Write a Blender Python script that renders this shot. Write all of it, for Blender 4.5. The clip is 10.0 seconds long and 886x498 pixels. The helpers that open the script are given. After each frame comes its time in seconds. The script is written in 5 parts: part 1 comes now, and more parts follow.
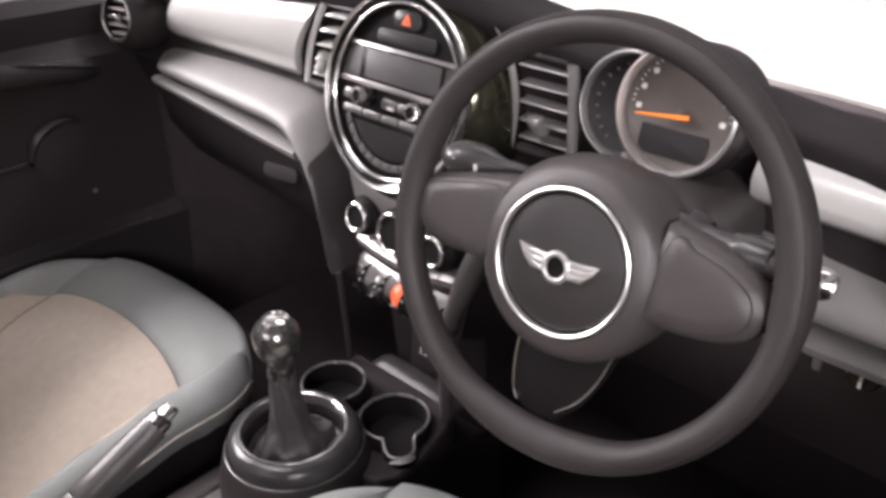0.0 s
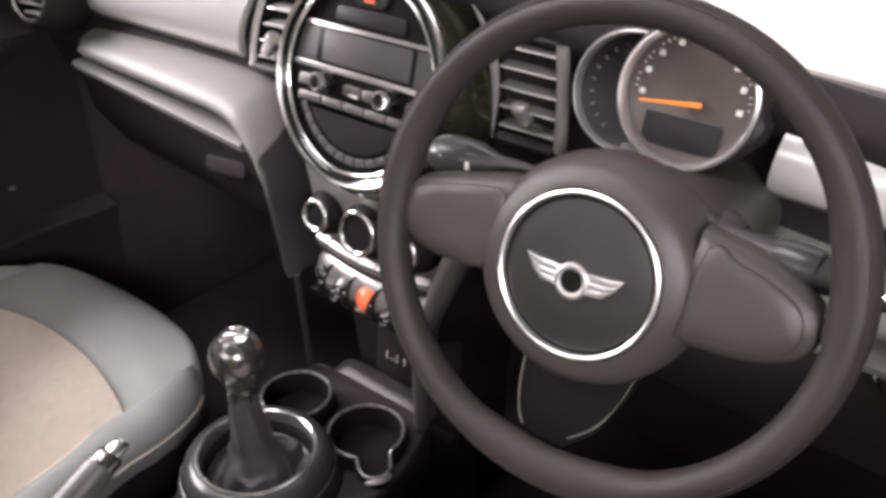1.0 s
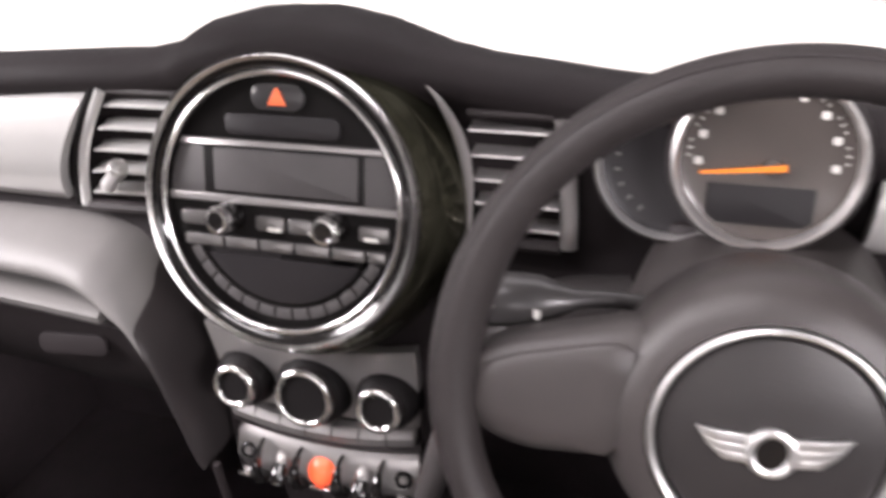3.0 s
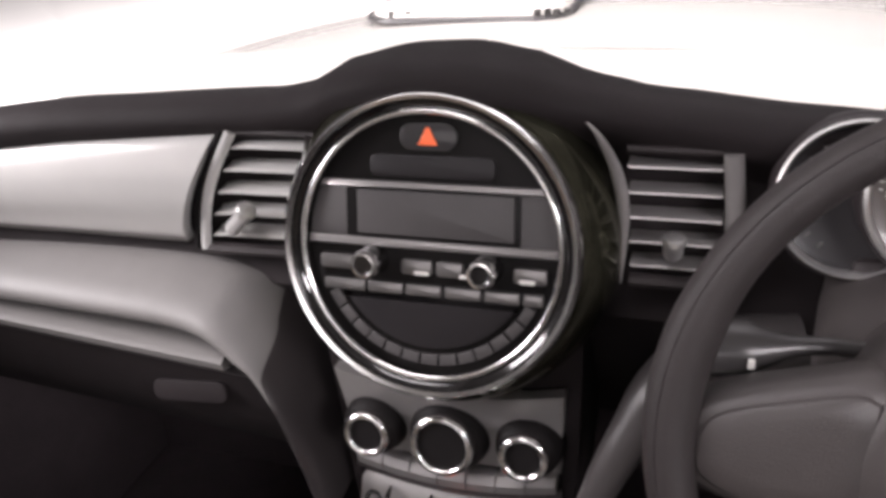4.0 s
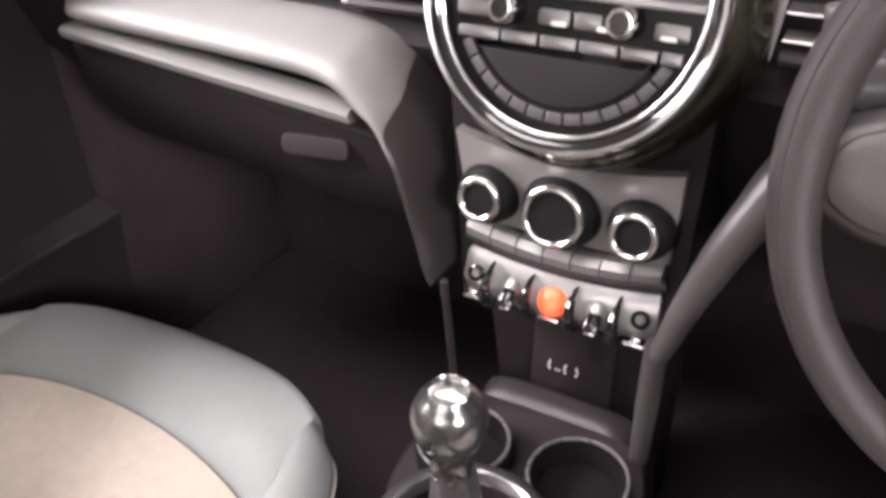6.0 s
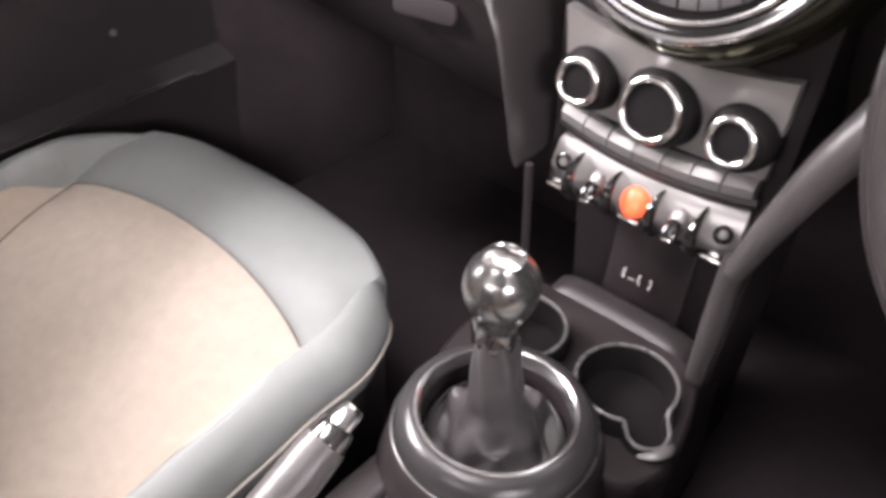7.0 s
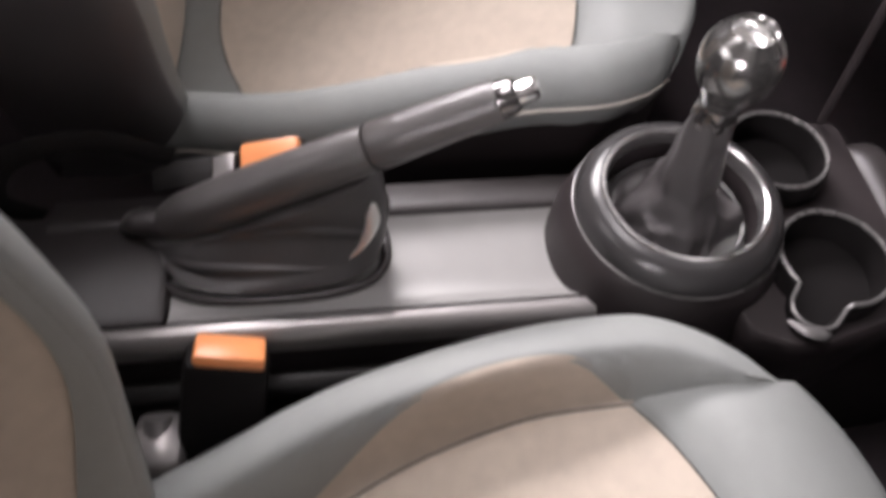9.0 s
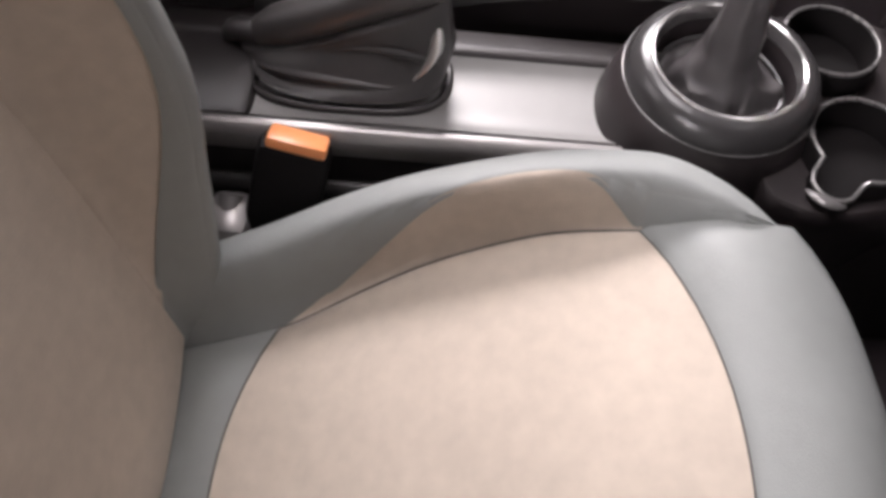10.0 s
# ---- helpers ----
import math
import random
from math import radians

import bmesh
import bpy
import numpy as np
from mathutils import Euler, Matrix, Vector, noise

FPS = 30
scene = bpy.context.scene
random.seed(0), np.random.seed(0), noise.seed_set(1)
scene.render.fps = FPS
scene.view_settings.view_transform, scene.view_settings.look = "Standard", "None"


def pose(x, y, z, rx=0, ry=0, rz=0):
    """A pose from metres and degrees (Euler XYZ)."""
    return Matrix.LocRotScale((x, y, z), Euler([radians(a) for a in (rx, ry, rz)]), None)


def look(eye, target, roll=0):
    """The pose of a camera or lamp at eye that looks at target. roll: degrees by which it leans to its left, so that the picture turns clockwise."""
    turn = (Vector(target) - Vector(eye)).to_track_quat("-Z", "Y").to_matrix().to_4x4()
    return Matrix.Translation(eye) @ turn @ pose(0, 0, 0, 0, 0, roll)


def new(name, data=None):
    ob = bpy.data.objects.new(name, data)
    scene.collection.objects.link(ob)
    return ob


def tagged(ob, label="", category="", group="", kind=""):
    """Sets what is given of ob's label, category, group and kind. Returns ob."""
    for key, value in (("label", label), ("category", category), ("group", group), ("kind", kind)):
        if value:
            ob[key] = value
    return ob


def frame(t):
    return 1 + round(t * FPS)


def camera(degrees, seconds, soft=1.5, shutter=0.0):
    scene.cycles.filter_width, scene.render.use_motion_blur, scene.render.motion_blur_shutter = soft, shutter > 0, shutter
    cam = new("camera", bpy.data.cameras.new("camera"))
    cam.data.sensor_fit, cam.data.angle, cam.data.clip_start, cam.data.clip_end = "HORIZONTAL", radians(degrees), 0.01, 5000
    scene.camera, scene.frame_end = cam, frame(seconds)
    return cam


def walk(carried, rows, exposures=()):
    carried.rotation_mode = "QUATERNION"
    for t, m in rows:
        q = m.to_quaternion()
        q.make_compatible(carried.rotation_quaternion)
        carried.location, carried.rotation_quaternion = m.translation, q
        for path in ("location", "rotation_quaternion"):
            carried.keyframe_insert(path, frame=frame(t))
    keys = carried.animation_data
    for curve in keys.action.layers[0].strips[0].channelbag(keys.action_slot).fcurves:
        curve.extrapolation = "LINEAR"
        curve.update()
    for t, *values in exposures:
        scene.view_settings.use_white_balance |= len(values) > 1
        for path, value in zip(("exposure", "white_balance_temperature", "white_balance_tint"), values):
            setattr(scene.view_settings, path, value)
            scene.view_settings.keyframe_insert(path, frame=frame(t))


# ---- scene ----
cam = camera(56.5, 10.0, soft=3.6, shutter=0.4)
PATH = [
    (0, (0.7, -0.625, 1.092), (-0.522, 0.63, 0.127), -0.6),
    (0.5, (0.669, -0.62, 1.09), (-0.501, 0.674, 0.111), -0.2),
    (1, (0.599, -0.593, 1.077), (-0.47, 0.753, 0.053), 0.3),
    (1.5, (0.554, -0.561, 1.065), (-0.325, 0.904, 0.025), 0.4),
    (2, (0.495, -0.544, 1.071), (-0.135, 1.064, 0.063), -0.3),
    (2.2, (0.47, -0.537, 1.076), (-0.107, 1.084, 0.057), -1.2),
    (2.5, (0.424, -0.529, 1.071), (-0.127, 1.108, 0.063), -2.2),
    (3, (0.318, -0.496, 1.066), (-0.269, 1.142, 0.081), -3.9),
    (3.2, (0.267, -0.481, 1.074), (-0.27, 1.162, 0.069), -3.9),
    (4.3, (0.204, -0.52, 1.074), (-0.481, 1.123, 0.163), -5.9),
    (4.5, (0.201, -0.532, 1.073), (-0.526, 1.077, 0.132), -6.1),
    (5, (0.206, -0.549, 1.034), (-0.593, 0.998, 0.051), -5.0),
    (5.2, (0.208, -0.554, 1.021), (-0.605, 0.955, -0.008), -4.3),
    (6.3, (0.236, -0.556, 0.953), (-0.644, 0.813, -0.211), -1.3),
    (6.5, (0.246, -0.564, 0.942), (-0.657, 0.751, -0.264), 0.2),
    (7, (0.258, -0.553, 0.932), (-0.747, 0.62, -0.338), 1.5),
    (7.5, (0.279, -0.551, 0.924), (-0.894, 0.391, -0.394), 3.9),
    (8, (0.297, -0.552, 0.912), (-0.934, 0.188, -0.48), 5.5),
    (8.5, (0.327, -0.522, 0.902), (-0.886, 0.0, -0.6), 6.8),
    (9, (0.388, -0.467, 0.905), (-0.721, -0.209, -0.739), 7.2),
    (9.5, (0.465, -0.445, 0.9), (-0.531, -0.346, -0.832), 6.2),
    (10, (0.525, -0.433, 0.912), (-0.5, -0.392, -0.804), 6.5),
]
EXPOSURE = [(t, e, 6500, 19) for t, e in ((0, 1.5), (1.0, 1.52), (1.5, 1.75), (2.5, 1.78), (3.0, 1.66), (4.5, 1.02), (5.0, 1.64), (6.4, 2.2), (7.5, 2.4), (8.5, 2.28), (9.0, 1.85), (9.5, 2.08), (10, 1.95))]
walk(cam, [(t, look(eye, target, roll)) for t, eye, target, roll in PATH], EXPOSURE)
# ---- world and light ----
world = bpy.data.worlds.new("showroom_daylight")
scene.world = world
world.use_nodes = True
wbg = world.node_tree.nodes["Background"]
wbg.inputs[0].default_value = (1.0, 0.985, 0.965, 1)
wbg.inputs[1].default_value = 0.10


def area_lamp(name, loc, target, sx, sy, watts, colour=(1, 1, 1)):
    d = bpy.data.lights.new(name, "AREA")
    d.shape, d.size, d.size_y, d.energy, d.color = "RECTANGLE", sx, sy, watts, colour
    o = new(name, d)
    o.matrix_basis = look(loc, target)
    return o


# unseen lamps added to light cabin, bonnet and floor: beside the passenger window, over the glass roof, over the
# bonnet, beside and behind the car
area_lamp("added_light", (-2.7, -1.08, 2.25), (-0.3, -0.20, 0.65), 1.4, 1.7, 95, (1, 0.985, 0.965))
area_lamp("added_light", (-0.55, -1.05, 3.20), (-0.25, -0.45, 0.40), 1.6, 0.9, 16, (1, 0.985, 0.965))
area_lamp("added_light", (-0.15, 1.05, 2.95), (0.0, -0.20, 0.40), 2.6, 0.8, 5, (1, 0.985, 0.965))
area_lamp("added_light", (2.2, -1.75, 1.72), (0.37, -0.10, 0.80), 1.2, 0.4, 24, (1, 0.985, 0.97))
area_lamp("added_light", (-1.5, 2.6, 2.6), (-3.0, 7.0, -0.2), 2.0, 1.0, 420, (1, 0.985, 0.965))
area_lamp("added_light", (0.0, 1.0, 2.30), (-0.2, 3.2, 0.60), 2.6, 1.0, 62, (1, 0.985, 0.965))
area_lamp("added_light", (0.35, -3.0, 1.80), (0.1, 0.0, 0.75), 2.2, 0.8, 8, (1, 0.985, 0.97))


# ---- materials ----
def material(name, colour, rough=0.5, metal=0.0, vary=0.15, scale=40.0, bump=0.0, bump_scale=400.0, coat=0.0,
             spec=0.5, emit=0.0, sheen=0.0, weave=0.0):
    m = bpy.data.materials.new(name)
    m.use_nodes = True
    nt = m.node_tree
    b = nt.nodes["Principled BSDF"]
    b.inputs["Metallic"].default_value = metal
    b.inputs["Coat Weight"].default_value = coat
    b.inputs["Coat Roughness"].default_value = 0.08
    b.inputs["Specular IOR Level"].default_value = spec
    b.inputs["Sheen Weight"].default_value = sheen
    if emit:
        b.inputs["Emission Color"].default_value = (*colour, 1)
        b.inputs["Emission Strength"].default_value = emit
    co = nt.nodes.new("ShaderNodeTexCoord")
    n1 = nt.nodes.new("ShaderNodeTexNoise")
    n1.inputs["Scale"].default_value, n1.inputs["Detail"].default_value = scale, 5
    n2 = nt.nodes.new("ShaderNodeTexNoise")
    n2.inputs["Scale"].default_value, n2.inputs["Detail"].default_value = scale * 0.12, 3
    for n in (n1, n2):
        nt.links.new(co.outputs["Object"], n.inputs["Vector"])
    mix = nt.nodes.new("ShaderNodeMath")
    mix.operation = "ADD"
    nt.links.new(n1.outputs["Fac"], mix.inputs[0])
    nt.links.new(n2.outputs["Fac"], mix.inputs[1])
    rng = nt.nodes.new("ShaderNodeMapRange")
    rng.inputs["From Min"].default_value, rng.inputs["From Max"].default_value = 0.6, 1.4
    rng.inputs["To Min"].default_value, rng.inputs["To Max"].default_value = 1 - vary, 1 + vary
    nt.links.new(mix.outputs[0], rng.inputs["Value"])
    hue = nt.nodes.new("ShaderNodeVectorMath")
    hue.operation = "SCALE"
    hue.inputs[0].default_value = colour
    nt.links.new(rng.outputs[0], hue.inputs["Scale"])
    nt.links.new(hue.outputs[0], b.inputs["Base Color"])
    rr = nt.nodes.new("ShaderNodeMapRange")
    rr.inputs["From Min"].default_value, rr.inputs["From Max"].default_value = 0.6, 1.4
    rr.inputs["To Min"].default_value = max(0.02, rough * (1 - vary * 0.8))
    rr.inputs["To Max"].default_value = min(1, rough * (1 + vary * 0.8))
    nt.links.new(mix.outputs[0], rr.inputs["Value"])
    nt.links.new(rr.outputs[0], b.inputs["Roughness"])
    if bump:
        bp = nt.nodes.new("ShaderNodeBump")
        bp.inputs["Strength"].default_value = bump
        bp.inputs["Distance"].default_value = 0.0006
        if weave:
            wv = []
            for axis in "XY":
                w = nt.nodes.new("ShaderNodeTexWave")
                w.bands_direction = axis
                w.inputs["Scale"].default_value, w.inputs["Distortion"].default_value = weave, 1.5
                nt.links.new(co.outputs["Object"], w.inputs["Vector"])
                wv.append(w)
            mx = nt.nodes.new("ShaderNodeMath")
            mx.operation = "MAXIMUM"
            nt.links.new(wv[0].outputs["Fac"], mx.inputs[0])
            nt.links.new(wv[1].outputs["Fac"], mx.inputs[1])
            nt.links.new(mx.outputs[0], bp.inputs["Height"])
        else:
            vo = nt.nodes.new("ShaderNodeTexVoronoi")
            vo.inputs["Scale"].default_value = bump_scale
            nt.links.new(co.outputs["Object"], vo.inputs["Vector"])
            nt.links.new(vo.outputs["Distance"], bp.inputs["Height"])
        nt.links.new(bp.outputs[0], b.inputs["Normal"])
    return m


DASH = material("soft_black_dash_skin", (0.0165, 0.0126, 0.0136), 0.72, spec=0.26, bump=0.35, bump_scale=700)
BLACK = material("black_moulded_plastic", (0.026, 0.0205, 0.0215), 0.45, bump=0.2, bump_scale=900)
PAD = material("grey_grained_plastic", (0.165, 0.157, 0.153), 0.48, vary=0.08, bump=0.3, bump_scale=800)
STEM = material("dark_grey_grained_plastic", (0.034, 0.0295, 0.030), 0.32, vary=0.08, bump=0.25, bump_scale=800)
TRIM = material("silver_white_lacquer", (0.68, 0.67, 0.655), 0.18, metal=0.25, vary=0.03, coat=0.6)
SILVER = material("satin_silver_plastic", (0.35, 0.333, 0.328), 0.32, metal=0.55, vary=0.06)
BRUSHED = material("brushed_silver_panel", (0.38, 0.365, 0.36), 0.34, metal=0.72, vary=0.06)
GLOSS = material("gloss_black_lacquer", (0.010, 0.009, 0.009), 0.10, vary=0.1, coat=0.5)
CHROME = material("bright_chrome", (0.90, 0.89, 0.88), 0.17, metal=1.0, vary=0.12, scale=90)
SATINCHROME = material("satin_chrome", (0.92, 0.91, 0.90), 0.33, metal=0.9, vary=0.10, scale=90)
DARKCHROME = material("smoked_chrome", (0.20, 0.19, 0.19), 0.12, metal=0.9, vary=0.1)
LEATHER = material("black_rim_leather", (0.037, 0.032, 0.032), 0.44, vary=0.15, spec=0.32, bump=0.45, bump_scale=900)
HORN = material("dark_horn_pad_skin", (0.030, 0.027, 0.027), 0.36, vary=0.1, bump=0.3, bump_scale=900)
HUB = material("grey_airbag_skin", (0.057, 0.050, 0.049), 0.36, vary=0.1, bump=0.35, bump_scale=900)
GRIP = material("worn_grip_leather", (0.078, 0.072, 0.071), 0.30, vary=0.15, bump=0.35, bump_scale=800, spec=0.7)
GAITER = material("gaiter_leather", (0.056, 0.051, 0.052), 0.36, vary=0.22, spec=0.7, bump=0.4, bump_scale=700)
SEATGREY = material("grey_seat_leatherette", (0.266, 0.277, 0.270), 0.55, vary=0.06, scale=60, bump=0.35, bump_scale=900)
SEATBEIGE = material("beige_seat_cloth", (0.53, 0.454, 0.380), 0.85, vary=0.12, scale=70, bump=0.3, weave=260, sheen=0.25)
SEAM = material("dark_seam_thread", (0.10, 0.095, 0.09), 0.8)
PIPING = material("pale_piping", (0.62, 0.58, 0.52), 0.6)
CARPET = material("black_carpet", (0.064, 0.050, 0.055), 0.95, vary=0.35, scale=220, bump=0.8, bump_scale=1400)
ORANGE = material("orange_red_release_button", (0.92, 0.34, 0.13), 0.35, vary=0.05)
RED = material("lit_red_toggle", (0.90, 0.11, 0.04), 0.3, vary=0.05, emit=0.35)
# slight glow added to the painted triangle and the needle
AMBER = material("amber_warning_triangle", (0.90, 0.16, 0.06), 0.35, vary=0.03, emit=0.12)
NEEDLE = material("orange_needle", (0.95, 0.26, 0.03), 0.4, vary=0.03, emit=0.12)
DIAL = material("grey_brown_dial_face", (0.085, 0.072, 0.066), 0.4, vary=0.08, coat=0.3)
SCREEN = material("unlit_screen", (0.020, 0.018, 0.0195), 0.42, vary=0.06, spec=0.35)
BUTTON = material("grey_button_plastic", (0.24, 0.23, 0.228), 0.30, metal=0.75, vary=0.1)
MARK = material("pale_print", (0.75, 0.73, 0.70), 0.5, vary=0.03)
# darkest black; also carries the shade in cup holders and vent gaps
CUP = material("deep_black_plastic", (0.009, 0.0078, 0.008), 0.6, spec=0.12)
PLATE = material("satin_pale_plate", (0.29, 0.283, 0.278), 0.42, metal=0.25, vary=0.05)
SATIN = material("satin_grey_plastic", (0.041, 0.039, 0.040), 0.22, vary=0.08, bump=0.15, bump_scale=900)
RIM = material("worn_grey_rim_plastic", (0.15, 0.144, 0.143), 0.28, metal=0.45, vary=0.15)
SIDE = material("shade_dark_seat_side", (0.105, 0.097, 0.100), 0.5, vary=0.10, bump=0.3, bump_scale=900)
DOORSKIN = material("dark_door_skin", (0.035, 0.029, 0.031), 0.62, vary=0.12, bump=0.3, bump_scale=800)
KNOB = material("smoked_satin_metal", (0.26, 0.254, 0.25), 0.19, metal=0.9, vary=0.05)
PALEWALL = material("pale_unseen_wall", (0.62, 0.605, 0.585), 0.8, vary=0.05, scale=2)
DARKWALL = material("dark_grey_blocking_wall", (0.10, 0.097, 0.095), 0.8, vary=0.05, scale=2)
RINGCHROME = material("worn_grey_chrome", (0.46, 0.45, 0.45), 0.20, metal=0.9, vary=0.12)
# black gloss surround; the olive reflection on it is put into the colour
DRUM = material("olive_reflection_gloss_metal", (0.105, 0.102, 0.072), 0.13, metal=0.85, vary=0.06, scale=30)
STALK = material("glossy_dark_stalk", (0.046, 0.043, 0.043), 0.34, vary=0.08, coat=0.15)
FACE = material("black_satin_face", (0.009, 0.008, 0.008), 0.30, vary=0.1, spec=0.16)
LEG = material("grey_leg_plastic", (0.050, 0.045, 0.045), 0.36, vary=0.08, bump=0.25, bump_scale=800)
BAND = material("dark_grey_band_plastic", (0.075, 0.070, 0.071), 0.42, metal=0.2, vary=0.1)
WEB = material("black_belt_webbing", (0.020, 0.018, 0.018), 0.7, bump=0.5, weave=500)
HEADLINER = material("grey_headliner", (0.26, 0.25, 0.24), 0.9, vary=0.05)
BODY = material("white_car_paint", (0.58, 0.555, 0.52), 0.25, vary=0.02, coat=0.8)
FLOORING = material("pale_showroom_floor", (0.82, 0.80, 0.77), 0.35, vary=0.05, scale=3)


def glass_material():
    m = bpy.data.materials.new("clear_screen_glass")
    m.use_nodes = True
    nt = m.node_tree
    nt.nodes.remove(nt.nodes["Principled BSDF"])
    out = nt.nodes["Material Output"]
    tr, gl, mx = (nt.nodes.new("ShaderNode" + k) for k in ("BsdfTransparent", "BsdfGlossy", "MixShader"))
    gl.inputs["Roughness"].default_value = 0.02
    mx.inputs[0].default_value = 0.03
    for a, b in ((tr.outputs[0], mx.inputs[1]), (gl.outputs[0], mx.inputs[2]), (mx.outputs[0], out.inputs[0])):
        nt.links.new(a, b)
    return m


GLASS = glass_material()


# ---- mesh helpers ----
def frame_matrix(origin, right, up):
    """A pose whose x is right, y is up and z points to the viewer."""
    r = Vector(right).normalized()
    n = r.cross(Vector(up)).normalized()
    u = n.cross(r)
    m = Matrix((r, u, n)).transposed().to_4x4()
    m.translation = origin
    return m


def thing(name, loc, label, category, group="", kind="", m=None):
    ob = new(name)
    ob.matrix_basis = m if m is not None else Matrix.Translation(loc)
    ob.empty_display_size = 0.05
    return tagged(ob, label, category, group, kind)


def world_of(ob):
    m = ob.matrix_basis.copy()
    while ob.parent:
        ob = ob.parent
        m = ob.matrix_basis @ m
    return m


def part(name, bm, mat, parent=None, label="", local=False, sharp=38, kind=""):
    """Links a bmesh as one mesh object; its points are in world metres, or in the parent's own frame if local."""
    bmesh.ops.recalc_face_normals(bm, faces=bm.faces)
    if parent is not None and not local:
        bm.transform(world_of(parent).inverted())
    lim = radians(sharp)
    for f in bm.faces:
        f.smooth = True
    for e in bm.edges:
        e.smooth = len(e.link_faces) != 2 or e.calc_face_angle(0) < lim
    me = bpy.data.meshes.new(name)
    bm.to_mesh(me)
    bm.free()
    for k in (mat if isinstance(mat, (list, tuple)) else [mat]):
        me.materials.append(k)
    ob = new(name, me)
    if parent is not None:
        ob.parent = parent
    return tagged(ob, label, kind=kind)


def solo(name, bm, mat, label, category, group="", kind="", sharp=38):
    """A thing that is one mesh."""
    return tagged(part(name, bm, mat, sharp=sharp), label, category, group, kind)


def moved(bm, m):
    bm.transform(m)
    return bm


def joined(*bms):
    out = bms[0]
    for b in bms[1:]:
        me = bpy.data.meshes.new("join")
        b.to_mesh(me)
        b.free()
        out.from_mesh(me)
        bpy.data.meshes.remove(me)
    return out


def loft(rings, closed=True, caps=True):
    """Skins rows of points; closed: each row is a loop."""
    bm = bmesh.new()
    vs = [[bm.verts.new(p) for p in r] for r in rings]
    n = len(vs[0])
    for a, b in zip(vs, vs[1:]):
        for i in range(n if closed else n - 1):
            j = (i + 1) % n
            bm.faces.new((a[i], a[j], b[j], b[i]))
    if caps and closed:
        bm.faces.new(vs[0][::-1])
        bm.faces.new(vs[-1])
    return bm


def sheet(rows, thick, direction):
    """An open surface with thickness, its back moved along direction."""
    d = Vector(direction) * thick
    loops = []
    for r in rows:
        r = [Vector(p) for p in r]
        loops.append(r + [p + d for p in reversed(r)])
    return loft(loops)


def lathe(profile, seg=40, closed=False):
    """Turns (radius, height) points round z."""
    rings = []
    for k in range(seg):
        a = 2 * math.pi * k / seg
        rings.append([(r * math.cos(a), r * math.sin(a), z) for r, z in profile])
    bm = bmesh.new()
    vs = [[bm.verts.new(p) for p in r] for r in rings]
    n = len(profile)
    for k in range(seg):
        a, b = vs[k], vs[(k + 1) % seg]
        for i in range(n if closed else n - 1):
            j = (i + 1) % n
            bm.faces.new((a[i], b[i], b[j], a[j]))
    bmesh.ops.remove_doubles(bm, verts=bm.verts, dist=1e-6)
    return bm


def torus(R, r, seg=56, sub=12, squash=1.0):
    return lathe([(R + r * math.cos(t), r * squash * math.sin(t)) for t in (2 * math.pi * k / sub for k in range(sub))], seg, True)


def tube(points, radii, seg=12, flat=1.0, up=(0, 0, 1), caps=True, closed=False):
    """Sweeps an ellipse along a line; flat: its height over its width."""
    pts = [Vector(p) for p in points]
    n = len(pts)
    if not isinstance(radii, (list, tuple)):
        radii = [radii] * n
    rings = []
    for i, p in enumerate(pts):
        d = (pts[(i + 1) % n] - pts[i - 1]) if closed else (pts[min(i + 1, n - 1)] - pts[max(i - 1, 0)])
        d.normalize()
        s = d.cross(Vector(up))
        s = s.normalized() if s.length > 1e-4 else d.orthogonal().normalized()
        w = s.cross(d)
        rings.append([p + radii[i] * (math.cos(a) * s + flat * math.sin(a) * w) for a in (2 * math.pi * k / seg for k in range(seg))])
    if closed:
        rings.append(rings[0])
        bm = loft(rings, caps=False)
        bmesh.ops.remove_doubles(bm, verts=bm.verts, dist=1e-6)
        return bm
    return loft(rings, caps=caps)


def curve(points, n):
    """n points of a smooth line through the given ones."""
    p = [Vector(q) for q in points]
    p = [2 * p[0] - p[1]] + p + [2 * p[-1] - p[-2]]
    out = []
    m = len(p) - 3
    for k in range(n):
        s = k / (n - 1) * m
        i = min(int(s), m - 1)
        t = s - i
        a, b, c, d = p[i:i + 4]
        out.append(0.5 * (2 * b + (c - a) * t + (2 * a - 5 * b + 4 * c - d) * t * t + (3 * b - a - 3 * c + d) * t ** 3))
    return out


def curve_at(points, i):
    """The place i steps along a row of points."""
    k = min(int(i), len(points) - 2)
    return points[k].lerp(points[k + 1], i - k)


def box(sx, sy, sz, r=0.002, at=(0, 0, 0), seg=2):
    """A box with rounded edges, its middle at the given place."""
    bm = bmesh.new()
    bmesh.ops.create_cube(bm, size=1)
    bm.transform(Matrix.Translation(at) @ Matrix.Diagonal((sx, sy, sz, 1)))
    if r:
        bmesh.ops.bevel(bm, geom=bm.edges[:], offset=min(r, 0.49 * min(sx, sy, sz)), segments=seg, profile=0.5, affect="EDGES")
    return bm


def slab(outline, z0, z1, r=0.001):
    """A flat plate of the given outline in x, y, with softened rims."""
    bm = bmesh.new()
    f = bm.faces.new([bm.verts.new((x, y, z0)) for x, y in outline])
    g = bmesh.ops.extrude_face_region(bm, geom=[f])
    bmesh.ops.translate(bm, vec=(0, 0, z1 - z0), verts=[v for v in g["geom"] if isinstance(v, bmesh.types.BMVert)])
    if r:
        rims = [e for e in bm.edges if abs(e.verts[0].co.z - e.verts[1].co.z) < 1e-7]
        bmesh.ops.bevel(bm, geom=rims, offset=r, segments=2, profile=0.5, affect="EDGES")
    return bm


